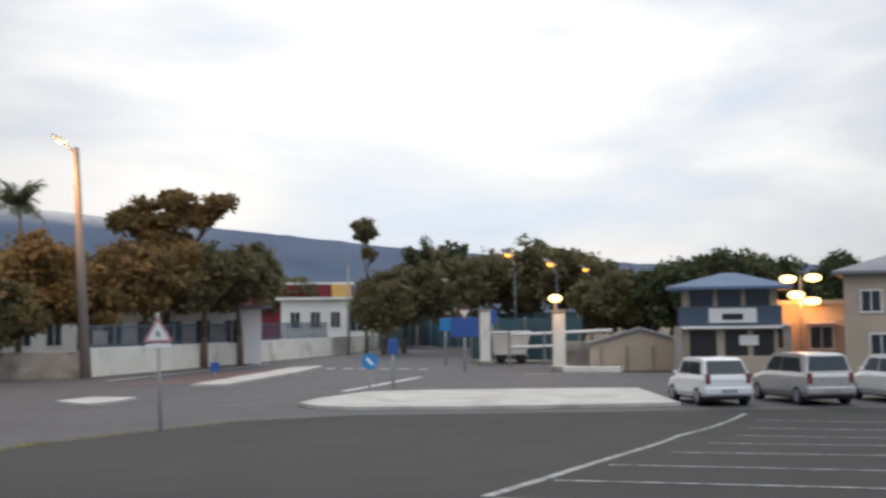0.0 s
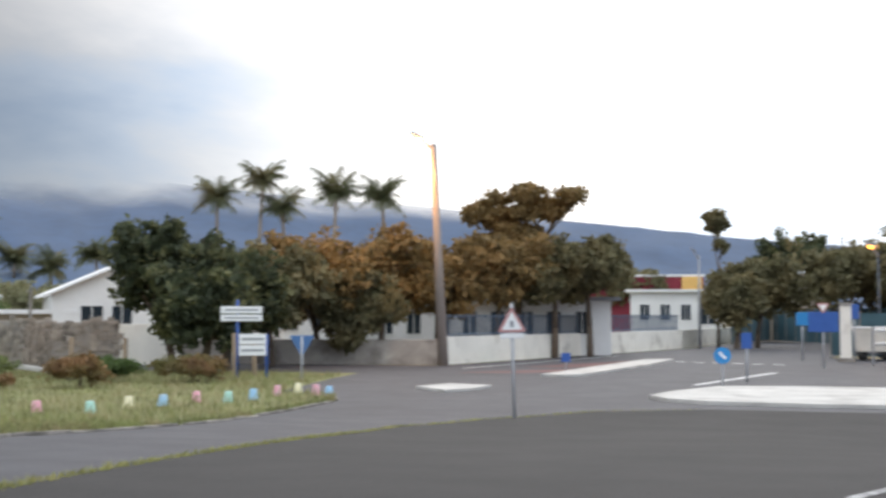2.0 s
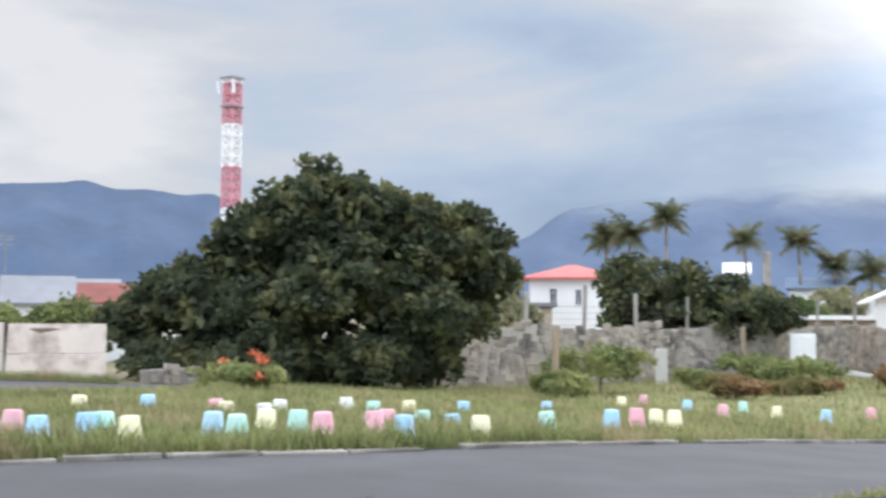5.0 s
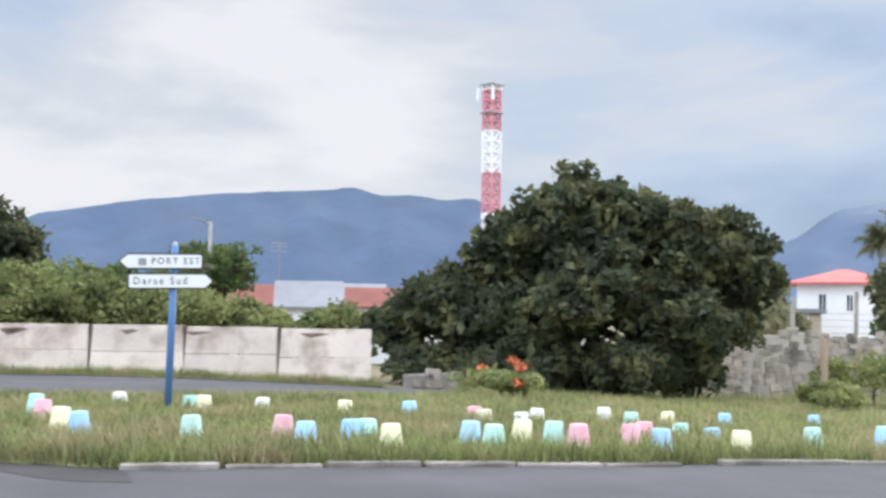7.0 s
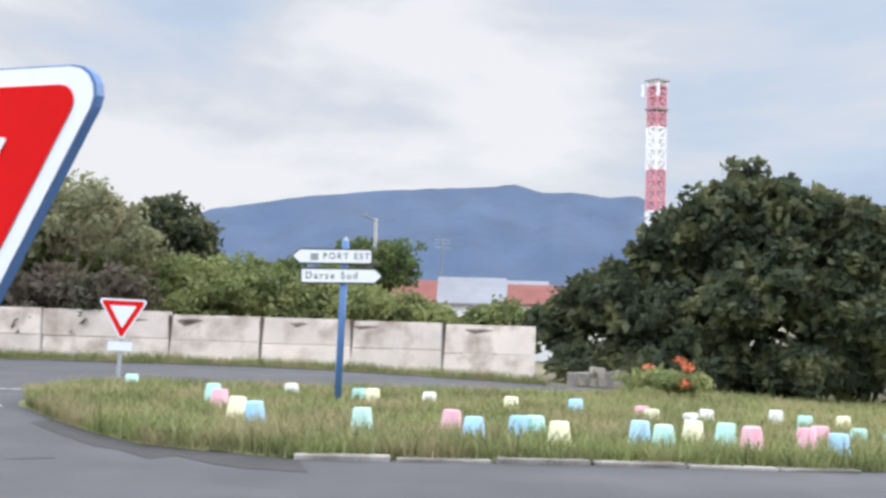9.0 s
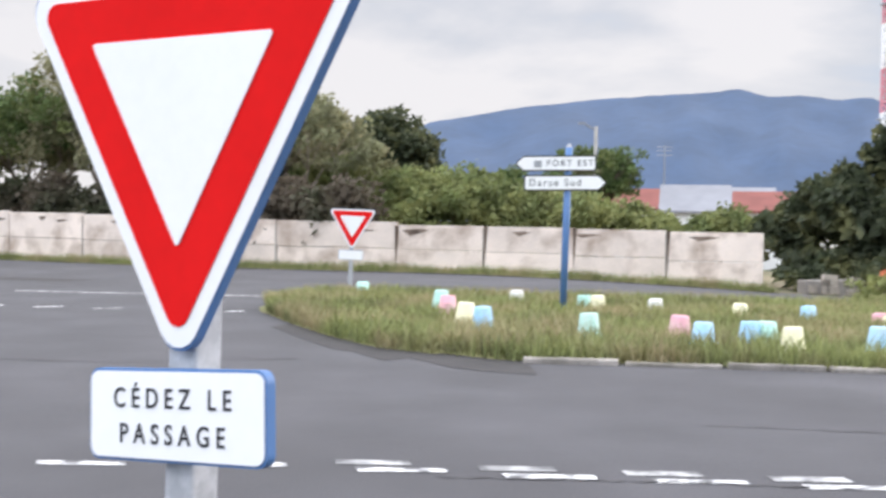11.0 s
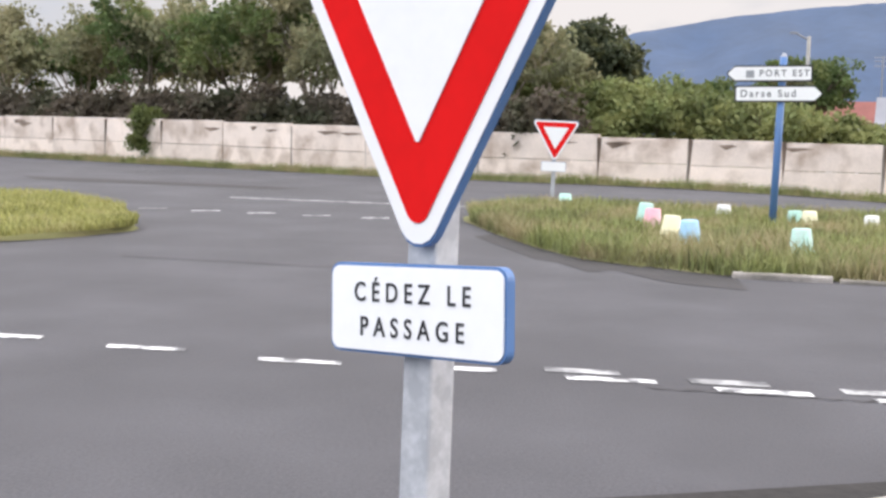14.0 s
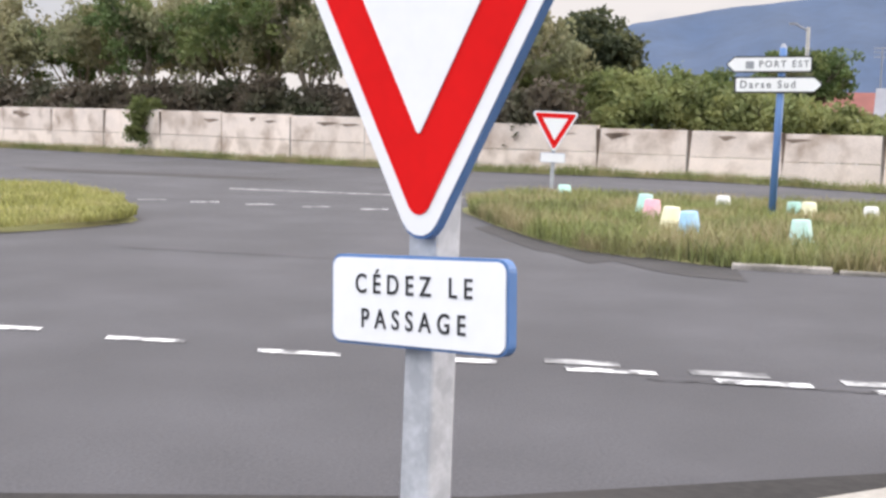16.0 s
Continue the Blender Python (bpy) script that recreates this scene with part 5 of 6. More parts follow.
def facing(yaw, d, z=None):
    """A pose at yaw degrees and d metres off, its front turned to the road."""
    a = radians(yaw)
    x, y = -math.sin(a) * d, math.cos(a) * d
    return pose(x, y, land(y) if z is None else z, 0, 0, yaw)


house("villa", facing(45.6, 87), 5.8, 5.5, 5.45, "hip", 1.05, HOUSE_WHITE, ROOF_RED, "white two-storey villa under a red hipped roof", [(-1.3, 4.2, 0.5, 1.2), (0.4, 4.2, 0.45, 1.1), (-1.3, 1.6, 0.6, 1.1)], 0.55)
house("shed", facing(48.0, 80), 4.0, 4.0, 3.5, "flat", 0, HOUSE_BEIGE, ROOF_GREY, "small beige outbuilding beside the villa", [(0.8, 3.0, 0.8, 0.8)], 0.3)
house("bungalow", facing(43.2, 79), 3.2, 3, 3.2, "flat", 0, HOUSE_WHITE, HOUSE_WHITE, "low white annex below the villa", [], 0.2)
house("gabled_house", facing(29.0, 78) @ Matrix.Rotation(radians(8), 4, "Z"), 9.6, 7, 3.9, "gable", 2.1, HOUSE_WHITE, HOUSE_WHITE, "white gabled house with a wide low roof", [(-2.6, 2.6, 1.3, 1.3), (-0.9, 2.6, 1.2, 1.3), (1.6, 2.4, 1.0, 1.2)], 0.5)
house("lean_to", facing(33.4, 76), 4.6, 3, 2.75, "flat", 0, HOUSE_BEIGE, HOUSE_WHITE, "low lean-to with a white sheet roof", [], 0.5, [(0.5, 1.6, 2.1)])
house("cabin", facing(35.6, 84), 2.6, 3, 3.7, "flat", 0, HOUSE_BEIGE, HOUSE_WHITE, "small hut with a white flat roof", [], 0.4)
house("blue_house", facing(34.6, 112), 5.0, 5, 5.4, "ridge", 0.9, HOUSE_WHITE, ROOF_BLUE, "far white house under a blue-grey roof", [(0, 4.0, 1.0, 1.0)], 0.4)
house("far_house", facing(38.2, 118), 2.0, 2.4, 7.0, "ridge", 0.9, HOUSE_WHITE, HOUSE_WHITE, "far house with a pale roof above the trees", [], 0.3)
house("grey_roof_house", facing(69.7, 76), 3.6, 5, 3.2, "ridge", 1.55, HOUSE_WHITE, ROOF_GREY, "white house under a pale grey sheet roof", [(0.9, 1.5, 0.9, 1.0)], 0.3)
house("red_roof_house", facing(65.7, 80), 6.0, 5, 3.5, "ridge", 1.2, HOUSE_WHITE, ROOF_BRICK, "white house under a terracotta roof", [(-1.2, 1.7, 0.9, 1.0)], 0.3)
house("blue_roof_house", facing(67.6, 84), 3.6, 5, 3.7, "ridge", 1.35, HOUSE_WHITE, ROOF_GREY, "house under a blue-grey sheet roof", [], 0.3)
house("red_roof_house", facing(71.9, 84), 4.0, 5, 3.4, "ridge", 1.3, HOUSE_WHITE, ROOF_BRICK, "low house under a faded red roof", [], 0.3)
house("red_roof_house", facing(74.7, 90), 3.4, 5, 3.3, "ridge", 1.0, HOUSE_BEIGE, ROOF_RED, "low house with a red sheet roof behind shrubs", [], 0.3)
plain_wall("garden_wall", "white garden wall half hidden by bushes", [(-41.5, 19.8), (-38.0, 25.6), (-42.5, 28.5)], 2.6, 0.2, WHITE_WALL)
house("white_shed", facing(53.0, 52), 2.6, 2.4, 3.6, "flat", 0, HOUSE_WHITE, HOUSE_WHITE, "white shed glimpsed through the great tree", [], 0.1)
bm = bmesh.new()
box(bm, 1.15, 0.6, 2.1, (0, 0, 1.05), 0, 0.03)
hut = part("white_cabinet", bm, HOUSE_WHITE)
tagged(hut, "tall white utility cabinet by the stone wall", "cabinet")
hut.matrix_basis = facing(35.4, 60)
bm = bmesh.new()
box(bm, 1.0, 0.03, 1.85, (0, -0.312, 1.05), 0, 0.01)
part("door", bm, HOUSE_WHITE, hut)
bm = bmesh.new()
box(bm, 4.6, 0.5, 0.22, (0, 0, 0.35), 0, 0.05, facing(33.0, 57) @ Matrix.Rotation(radians(9), 4, "Y"))
slab = part("broken_slab", bm, ISLAND_CONCRETE)
tagged(slab, "tilted broken concrete slab in the weeds", "rubble")
bm = bmesh.new()
box(bm, 0.5, 0.2, 1.5, (0, 0, 0.75), 0, 0.03)
marker = part("marker_stone", bm, ISLAND_CONCRETE)
tagged(marker, "pale upright marker stone before the stone wall", "marker")
marker.matrix_basis = facing(41.6, 52.5)
bm = bmesh.new()
box(bm, 0.5, 0.5, 7.2, (0, 0, 3.6), 0, 0.03)
chim = part("concrete_pillar", bm, CONCRETE)
tagged(chim, "tall square concrete pillar among the palms", "pillar")
chim.matrix_basis = facing(36.9, 84)

# long white building and others behind the roadside wall
long_house = house("long_building", facing(13.0, 88), 17.5, 8, 3.7, "flat", 0, HOUSE_WHITE, ROOF_GREY, "long low white building with blue framed openings", [(-6.5 + 1.9 * k, 2.2, 1.0, 1.6) for k in range(8)], 0.6)
house("long_building", facing(22.5, 86), 11, 8, 3.9, "flat", 0, HOUSE_WHITE, HOUSE_WHITE, "low white building glimpsed through the trees", [(-3.5 + 2.2 * k, 2.3, 1.1, 1.2) for k in range(4)], 0.5)
house("white_building", facing(4.2, 127), 8.8, 6, 5.0, "flat", 0, HOUSE_WHITE, HOUSE_WHITE, "low white building with a thick roof slab", [(-3.0, 3.0, 1.0, 1.6), (-1.0, 3.0, 1.0, 1.6), (1.0, 3.0, 1.0, 1.6), (3.1, 2.8, 1.4, 2.0)], 0.5)
hall = house("red_hall", facing(5.6, 144), 13.0, 8, 7.0, "flat", 0, BUILD_RED, HOUSE_WHITE, "dark red hall with a pale roof edge", [], 0.1)
bm = bmesh.new()
box(bm, 2.2, 0.2, 2.4, (5.2, -4.14, 5.8), 0, 0.01)
part("yellow_panel", bm, BUILD_YELLOW, hall, "yellow cladding panel")
house("pale_building", facing(-0.4, 135), 7.0, 6, 7.0, "flat", 0, HOUSE_BEIGE, HOUSE_WHITE, "pale building behind the road trees", [(-1.6, 5.2, 1.2, 1.2), (1.4, 5.2, 1.2, 1.2)], 0.3)
house("far_building", facing(-9.6, 190), 12, 8, 7.0, "flat", 0, HOUSE_BEIGE, HOUSE_WHITE, "far pale building under the hills", [], 0.3)


def slat_fence(a, b, high, mat, label, gap=2.4, rails=True):
    fence = thing("metal_fence", label, "fence", Matrix(), kind="structure")
    a, b = Vector(a), Vector(b)
    n = max(1, round((b - a).length / gap))
    yaw = math.degrees(math.atan2(b.y - a.y, b.x - a.x))
    for k in range(n):
        p, q = a.lerp(b, k / n), a.lerp(b, (k + 1) / n)
        mid = (p + q) / 2
        bm = bmesh.new()
        box(bm, (q - p).length - 0.12, 0.04, high - 0.2, (mid.x, mid.y, land(mid.y) + high / 2 + 0.05), yaw)
        part("panel", bm, mat, fence)
        bm = bmesh.new()
        box(bm, 0.10, 0.10, high + 0.1, (p.x, p.y, land(p.y) + high / 2), yaw)
        part("post", bm, CONCRETE, fence)
    return fence


slat_fence((-3.6, 118), (4.4, 150), 3.2, FENCE_BLUE, "blue metal fence along the far roadside")
slat_fence((3.8, 84), (10.6, 78), 2.9, FENCE_BLUE, "blue-green metal fence beside the gate")
slat_fence((-3.0, 140), (13, 100), 3.4, FENCE_BLUE, "blue metal fence across the far end of the road")
iron = thing("iron_railing", "dark iron railing above the roadside wall", "fence", Matrix(), kind="structure")
for k in range(12):
    t0 = k / 12
    a, b = Vector((-17.3, 66.2)).lerp(Vector((-7.3, 102.5)), t0), Vector((-17.3, 66.2)).lerp(Vector((-7.3, 102.5)), t0 + 1 / 12)
    bm = bmesh.new()
    for j in range(14):
        p = a.lerp(b, j / 14)
        tube(bm, (p.x, p.y, 0.15), (p.x, p.y, 1.45), 0.025, 0.025, 4)
    for z in (0.35, 1.35):
        tube(bm, (a.x, a.y, z), (b.x, b.y, z), 0.03, 0.03, 4)
    part("railing_panel", bm, WALL_BLUE, iron)

# gate, booth and harbour buildings
G = -1.3
booth = house("gatehouse", facing(-14.35, 65.0), 4.6, 4.2, 4.15, "hip", 0.85, HOUSE_BEIGE, ROOF_BLUE, "two-level gatehouse under a curved blue roof", [], 0.75)
bm = bmesh.new()
box(bm, 5.0, 4.5, 0.95, (0, 0, 2.80), 0, 0.02)
part("blue_band", bm, WALL_BLUE, booth, "dark blue cladding band")
bm = bmesh.new()
box(bm, 2.3, 0.06, 0.72, (0.15, -2.30, 2.82), 0, 0.02)
sign = part("sign_board", bm, SIGN_WHITE, booth, "white sign board")
bm = bmesh.new()
box(bm, 1.0, 0.02, 0.30, (0.15, -2.345, 2.76))
part("lettering_bar", bm, SIGN_BLACK, sign)
bm = bmesh.new()
box(bm, 5.4, 4.9, 0.14, (0.2, -0.1, 2.24), 0, 0.02)
part("ledge", bm, HOUSE_WHITE, booth, "pale ledge")
for k in range(3):
    bm = bmesh.new()
    box(bm, 1.15, 0.06, 0.85, (-1.35 + 1.35 * k, -2.12, 3.72))
    part("window", bm, WINDOW, booth)
for x, w in ((-1.3, 1.3), (0.3, 1.1), (1.6, 1.0)):
    bm = bmesh.new()
    box(bm, w, 0.06, 1.5, (x, -2.12, 1.35))
    part("opening", bm, DARK, booth)
bm = bmesh.new()
box(bm, 0.9, 0.04, 0.5, (0.9, -2.18, 1.6))
part("notice", bm, SIGN_WHITE, booth)
bm = bmesh.new()
box(bm, 3.6, 0.25, 0.85, (1.0, -2.6, 0.42), 0, 0.02)
part("low_wall", bm, HOUSE_BEIGE, booth)
for x in (-2.5, 2.7):
    bm = bmesh.new()
    box(bm, 0.4, 0.4, 2.3, (x, -2.4, 1.15), 0, 0.02)
    part("pillar", bm, CONCRETE, booth)

depot = house("depot", facing(-18.1, 72.0), 7.0, 6, 3.35, "flat", 0, HOUSE_BEIGE, HOUSE_BEIGE, "low depot with an orange-lit parapet", [(-2.2, 1.6, 1.2, 1.2), (0.2, 1.6, 1.2, 1.2)], 0.25)
for k, x in enumerate((-2.2, 0.2)):
    bm = bmesh.new()
    box(bm, 1.6, 0.7, 0.08, (x, -3.4, 2.35), 0, 0.01)
    part("awning", bm, HOUSE_WHITE, depot)
house("office_block", facing(-22.3, 64.0), 6.4, 7, 4.7, "hip", 1.3, HOUSE_BEIGE, ROOF_GREY, "beige office block under a grey hipped roof", [(-2.0, 3.4, 0.9, 1.0), (0.2, 3.4, 0.9, 1.0), (-1.6, 1.3, 1.0, 1.2)], 0.5)
ramp_house = house("loading_shed", facing(-10.3, 68.0), 5.2, 3.5, 1.35, "gable", 0.75, HOUSE_BEIGE, ROOF_GREY, "low beige loading shed with a shallow roof", [], 0.15)
for k in range(4):
    bm = bmesh.new()
    box(bm, 0.12, 0.06, 1.3, (-2.0 + 1.35 * k, -1.80, 0.65))
    part("door_post", bm, CONCRETE, ramp_house)


def gate_pillar(x, y, h, label):
    base = thing("gate_pillar", label, "pillar", pose(x, y, land(y)), "gate pillars")
    bm = bmesh.new()
    box(bm, 0.62, 0.62, h, (0, 0, h / 2), 0, 0.03)
    part("shaft", bm, WHITE_WALL, base)
    bm = bmesh.new()
    box(bm, 0.78, 0.78, 0.14, (0, 0, h + 0.07), 0, 0.03)
    part("cap", bm, CONCRETE, base)
    bm = bmesh.new()
    box(bm, 0.95, 0.95, 0.3, (0, 0, 0.1), 0, 0.03)
    part("plinth", bm, CONCRETE, base)
    return base


gate_pillar(7.68, 65.8, 3.1, "pale square gate pillar that carries a lamp")
gate_pillar(4.3, 76.0, 3.3, "grey gate pillar beside the fence")
plain_wall("apron_kerb", "low white kerb wall before the gate", [(7.9, 64.6), (10.6, 63.4)], 0.28, 0.5, WHITE_WALL)
plain_wall("yard_wall", "low stone yard wall beside the gate", [(8.4, 69), (13.6, 66)], 1.5, 0.25, GREY_WALL)
barrier = thing("gate_rail", "white horizontal barrier rails at the gate", "barrier", Matrix())
bm = bmesh.new()
for z in (-0.15, 0.58):
    tube(bm, (5.4, 71.0, z), (11.2, 70.2, z + 0.2), 0.09, 0.09, 8)
part("rail", bm, HOUSE_WHITE, barrier, "", True)
for x in (5.4, 7.4, 9.4):
    bm = bmesh.new()
    tube(bm, (x, 70.7, G - 0.1), (x, 70.7, 0.80), 0.07, 0.07, 8)
    part("rail_post", bm, GREY_STEEL, barrier)

# skip trailer beside the gate
skip = thing("skip_trailer", "dirty white skip on a small wheeled trailer", "trailer", pose(6.1, 79.2, G, 0, 0, -4))
bm = bmesh.new()
prism(bm, [(-1.05, 0.55), (0.95, 0.55), (1.25, 1.95), (-1.25, 1.95)], -0.9, 0.9)
part("body", bm, material("dirty_white_paint", (0.60, 0.56, 0.50), 0.6, 0.12, 1.2, 14, 0.08, 0.1, stain=(0.36, 0.31, 0.26), stain_scale=1.0), skip)
bm = bmesh.new()
box(bm, 2.6, 1.95, 0.10, (0, 0, 1.97), 0, 0.02)
part("rim", bm, HOUSE_WHITE, skip)
bm = bmesh.new()
box(bm, 2.2, 1.2, 0.16, (0, 0, 0.45), 0, 0.02)
part("frame", bm, GREY_STEEL, skip)
for x in (-0.65, 0.65):
    for y in (-0.75, 0.75):
        bm = bmesh.new()
        tube(bm, (x, y - 0.11, 0.32), (x, y + 0.11, 0.32), 0.32, 0.32, 16)
        part("wheel", bm, RUBBER, skip, "", True)


# ---- lamps ----
def warm_light(name, at, watts, colour=(1.0, 0.52, 0.18), size=0.3):
    data = bpy.data.lights.new(name, "POINT")
    data.energy, data.color, data.shadow_soft_size = watts, colour, size
    ob = new(name, data)
    ob.matrix_world = Matrix.Translation(at)
    return ob


def street_lamp(x, y, h, arm, yaw, label, bulb=SODIUM, r=0.15, big=1.0, mat=POLE, lean=0.0):
    lamp = thing("street_lamp", label, "street lamp", pose(x, y, land(y), 0, lean, yaw), "street lamps")
    bm = bmesh.new()
    tube(bm, (0, 0, -0.3), (0, 0, h), r * 1.5, r * 0.75, 12)
    part("pole", bm, mat, lamp, "tapered pole", True)
    bm = bmesh.new()
    tube(bm, (0, 0, h - 0.3), (-arm, 0, h + 0.45), 0.06, 0.05, 8)
    part("arm", bm, GREY_STEEL, lamp, "", True)
    bm = bmesh.new()
    box(bm, 0.75 * big, 0.30 * big, 0.16 * big, (0, 0, 0), 0, 0.04, Matrix.Translation((-arm, 0, h + 0.52)) @ Matrix.Rotation(radians(30), 4, "Y"))
    head = part("lamp_head", bm, GREY_STEEL, lamp)
    bm = bmesh.new()
    bmesh.ops.create_uvsphere(bm, u_segments=12, v_segments=8, radius=0.20 * big, matrix=Matrix.Translation((-arm + 0.15, 0, h + 0.36)) @ Matrix.Diagonal((1.3, 0.8, 0.55, 1)))
    part("bulb", bm, bulb, head, "glowing bulb", True)
    return lamp


street_lamp(-17.0, 64.66, 12.0, 0.85, 12, "tall tapered street lamp, lit, beside the roadside wall", WARM_BULB, 0.20, 1.0, POLE, -2.6)
warm_light("street_lamp_light", (-18.9, 63.2, 9.6), 1500, (1.0, 0.50, 0.16), 0.4)
street_lamp(-5.6, 103, 7.6, 0.5, 5, "slim grey lamp post beside the wall", GREY_STEEL, 0.09, 0.6, GREY_STEEL)
for x, y, z in ((6.86, 84.9, 5.9), (9.74, 84.7, 5.2), (14.1, 99.2, 5.4)):
    street_lamp(x, y, z + 1.3 - 0.36, 0.5, 0, "lit orange street lamp among the trees", SODIUM, 0.05, 1.25, WALL_BLUE)
warm_light("street_lamp_light", (8.3, 83.0, 3.4), 350)
lamp = thing("gate_lamp", "lit round lamp on the gate pillar", "lamp", pose(7.5, 65.6, 1.94))
bm = bmesh.new()
tube(bm, (0, 0, 0), (0, 0, 0.35), 0.08, 0.08, 10)
part("stem", bm, GREY_STEEL, lamp)
bm = bmesh.new()
bmesh.ops.create_uvsphere(bm, u_segments=14, v_segments=10, radius=0.28, matrix=Matrix.Translation((0, 0, 0.60)) @ Matrix.Diagonal((1.25, 1.25, 0.75, 1)))
part("globe", bm, WARM_BULB, lamp, "glowing globe", True)
warm_light("gate_lamp_light", (7.3, 64.6, 2.7), 130)
mast = thing("floodlight_mast", "floodlight mast with four lit floodlights", "floodlight", pose(20.5, 65.3, G, 0, 0, -17))
bm = bmesh.new()
tube(bm, (0, 0, -0.2), (0, 0, 4.9), 0.09, 0.07, 10)
part("pole", bm, GREY_STEEL, mast)
for x, z in ((-0.62, 4.72), (0.66, 4.76), (-0.22, 3.87), (0.60, 3.53)):
    bm = bmesh.new()
    box(bm, 0.75, 0.2, 0.38, (x, 0.0, z), 0, 0.04)
    head = part("lamp_head", bm, GREY_STEEL, mast)
    bm = bmesh.new()
    bmesh.ops.create_uvsphere(bm, u_segments=12, v_segments=8, radius=0.33, matrix=Matrix.Translation((x, -0.16, z)) @ Matrix.Diagonal((1.3, 0.5, 0.62, 1)))
    part("bulb", bm, WARM_BULB, head, "glowing floodlight", True)
warm_light("floodlight_light", (20.4, 64.9, 2.2), 420, (1.0, 0.36, 0.09))
wall_lamp = thing("wall_lamp", "lit wall lamp on the office block", "lamp", pose(23.2, 59.0, 0.30))
bm = bmesh.new()
bmesh.ops.create_uvsphere(bm, u_segments=12, v_segments=8, radius=0.32)
part("globe", bm, WARM_BULB, wall_lamp, "glowing globe", True)
warm_light("wall_lamp_light", (22.9, 58.2, 0.4), 220, (1.0, 0.36, 0.09))
mast2 = thing("utility_pole", "slim pale utility pole with a small lamp arm", "pole", pose(-72.3, 20.4, 0))
bm = bmesh.new()
tube(bm, (0, 0, -0.2), (0, 0, 7.2), 0.16, 0.11, 8)
part("pole", bm, ISLAND_CONCRETE, mast2)
bm = bmesh.new()
tube(bm, (0, 0, 7.0), (0.1, -0.75, 7.35), 0.05, 0.05, 6)
box(bm, 0.16, 0.45, 0.10, (0.1, -0.9, 7.38))
part("arm", bm, GREY_STEEL, mast2)
aerial = thing("aerial", "thin television aerial on a roof mast", "aerial", pose(-72.5, 24.8, 0))
bm = bmesh.new()
tube(bm, (0, 0, 0), (0, 0, 6.2), 0.06, 0.04, 6)
for z in (5.6, 5.9, 6.1):
    tube(bm, (0, -0.5, z), (0, 0.5, z), 0.025, 0.025, 5)
part("mast", bm, GREY_STEEL, aerial)

# ---- lattice tower ----
tower = thing("lattice_tower", "tall red and white lattice communications tower", "tower", pose(-163.4, 89.2, land(89), 0, 0, 18))
TOP, HALF = 38.4, 0.92
bands = [(TOP - 0.8, TOP, TOWER_WHITE), (TOP - 7.0, TOP - 0.8, TOWER_RED), (TOP - 13.4, TOP - 7.0, TOWER_WHITE), (TOP - 19.6, TOP - 13.4, TOWER_RED), (TOP - 26.0, TOP - 19.6, TOWER_WHITE), (-0.2, TOP - 26.0, TOWER_RED)]
for z0, z1, mat in bands:
    bm = bmesh.new()
    n = max(1, round((z1 - z0) / 1.55))
    for k in range(n):
        a, b = z0 + (z1 - z0) * k / n, z0 + (z1 - z0) * (k + 1) / n
        for s, (sx, sy) in enumerate(((-1, -1), (1, -1), (1, 1), (-1, 1))):
            nx, ny = ((1, -1), (1, 1), (-1, 1), (-1, -1))[s]
            tube(bm, (sx * HALF, sy * HALF, a), (sx * HALF, sy * HALF, b), 0.20, 0.20, 6)
            tube(bm, (sx * HALF, sy * HALF, a), (nx * HALF, ny * HALF, b), 0.13, 0.13, 5)
            tube(bm, (nx * HALF, ny * HALF, a), (sx * HALF, sy * HALF, b), 0.13, 0.13, 5)
            tube(bm, (sx * HALF, sy * HALF, b), (nx * HALF, ny * HALF, b), 0.20, 0.20, 5)
    part("lattice_section", bm, mat, tower)
for z, s in ((TOP + 0.1, 1.35), (TOP - 4.2, 1.3), (TOP - 20.5, 1.4), (TOP - 23.5, 1.4)):
    bm = bmesh.new()
    box(bm, 2 * s, 2 * s, 0.22, (0, 0, z))
    part("platform", bm, GREY_STEEL, tower)
for sx, sy, z in ((-1.5, -1.4, TOP - 1.4), (1.5, -1.4, TOP - 1.5), (-1.6, 0.5, TOP - 1.6), (0.2, -1.6, TOP - 21.5), (-1.4, -1.5, TOP - 22.6), (1.1, -1.5, TOP - 24.2)):
    bm = bmesh.new()
    box(bm, 0.4, 0.3, 1.9, (sx, sy, z), 0, 0.04)
    part("antenna", bm, TOWER_WHITE, tower, "white panel antenna")


# ---- mountains ----
RIDGE = [(-60, 1.2), (-30, 2.0), (-10.1, 2.54), (0.6, 3.4), (6.8, 4.13), (16.2, 5.08), (22, 5.5), (27.4, 5.95), (33, 6.3), (39, 5.9), (43, 5.5), (45.7, 5.1), (46.6, 4.6), (47.5, 3.9), (49.5, 3.0), (52.5, 2.6), (56, 3.2), (60.2, 4.6), (61.3, 5.2), (62.2, 5.68), (63.4, 5.55),
         (65.0, 5.78), (66.6, 5.75), (67.4, 6.0), (68.0, 6.14), (68.8, 5.95), (71, 5.85), (74.0, 5.66), (77.5, 5.28), (79.6, 4.9), (81.7, 4.55), (84, 3.6), (87, 2.0), (90, 0.9), (110, 0.4), (140, 0.2)]
# distance haze is put into the colour: bluish base and a faint blue glow
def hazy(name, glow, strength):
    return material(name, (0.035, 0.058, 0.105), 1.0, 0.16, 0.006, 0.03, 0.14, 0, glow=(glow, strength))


HAZE = hazy("haze_painted_mountain_forest", (0.085, 0.145, 0.26), 0.20)
CLOUDED = hazy("cloud_capped_haze_painted_forest", (0.12, 0.17, 0.27), 0.36)
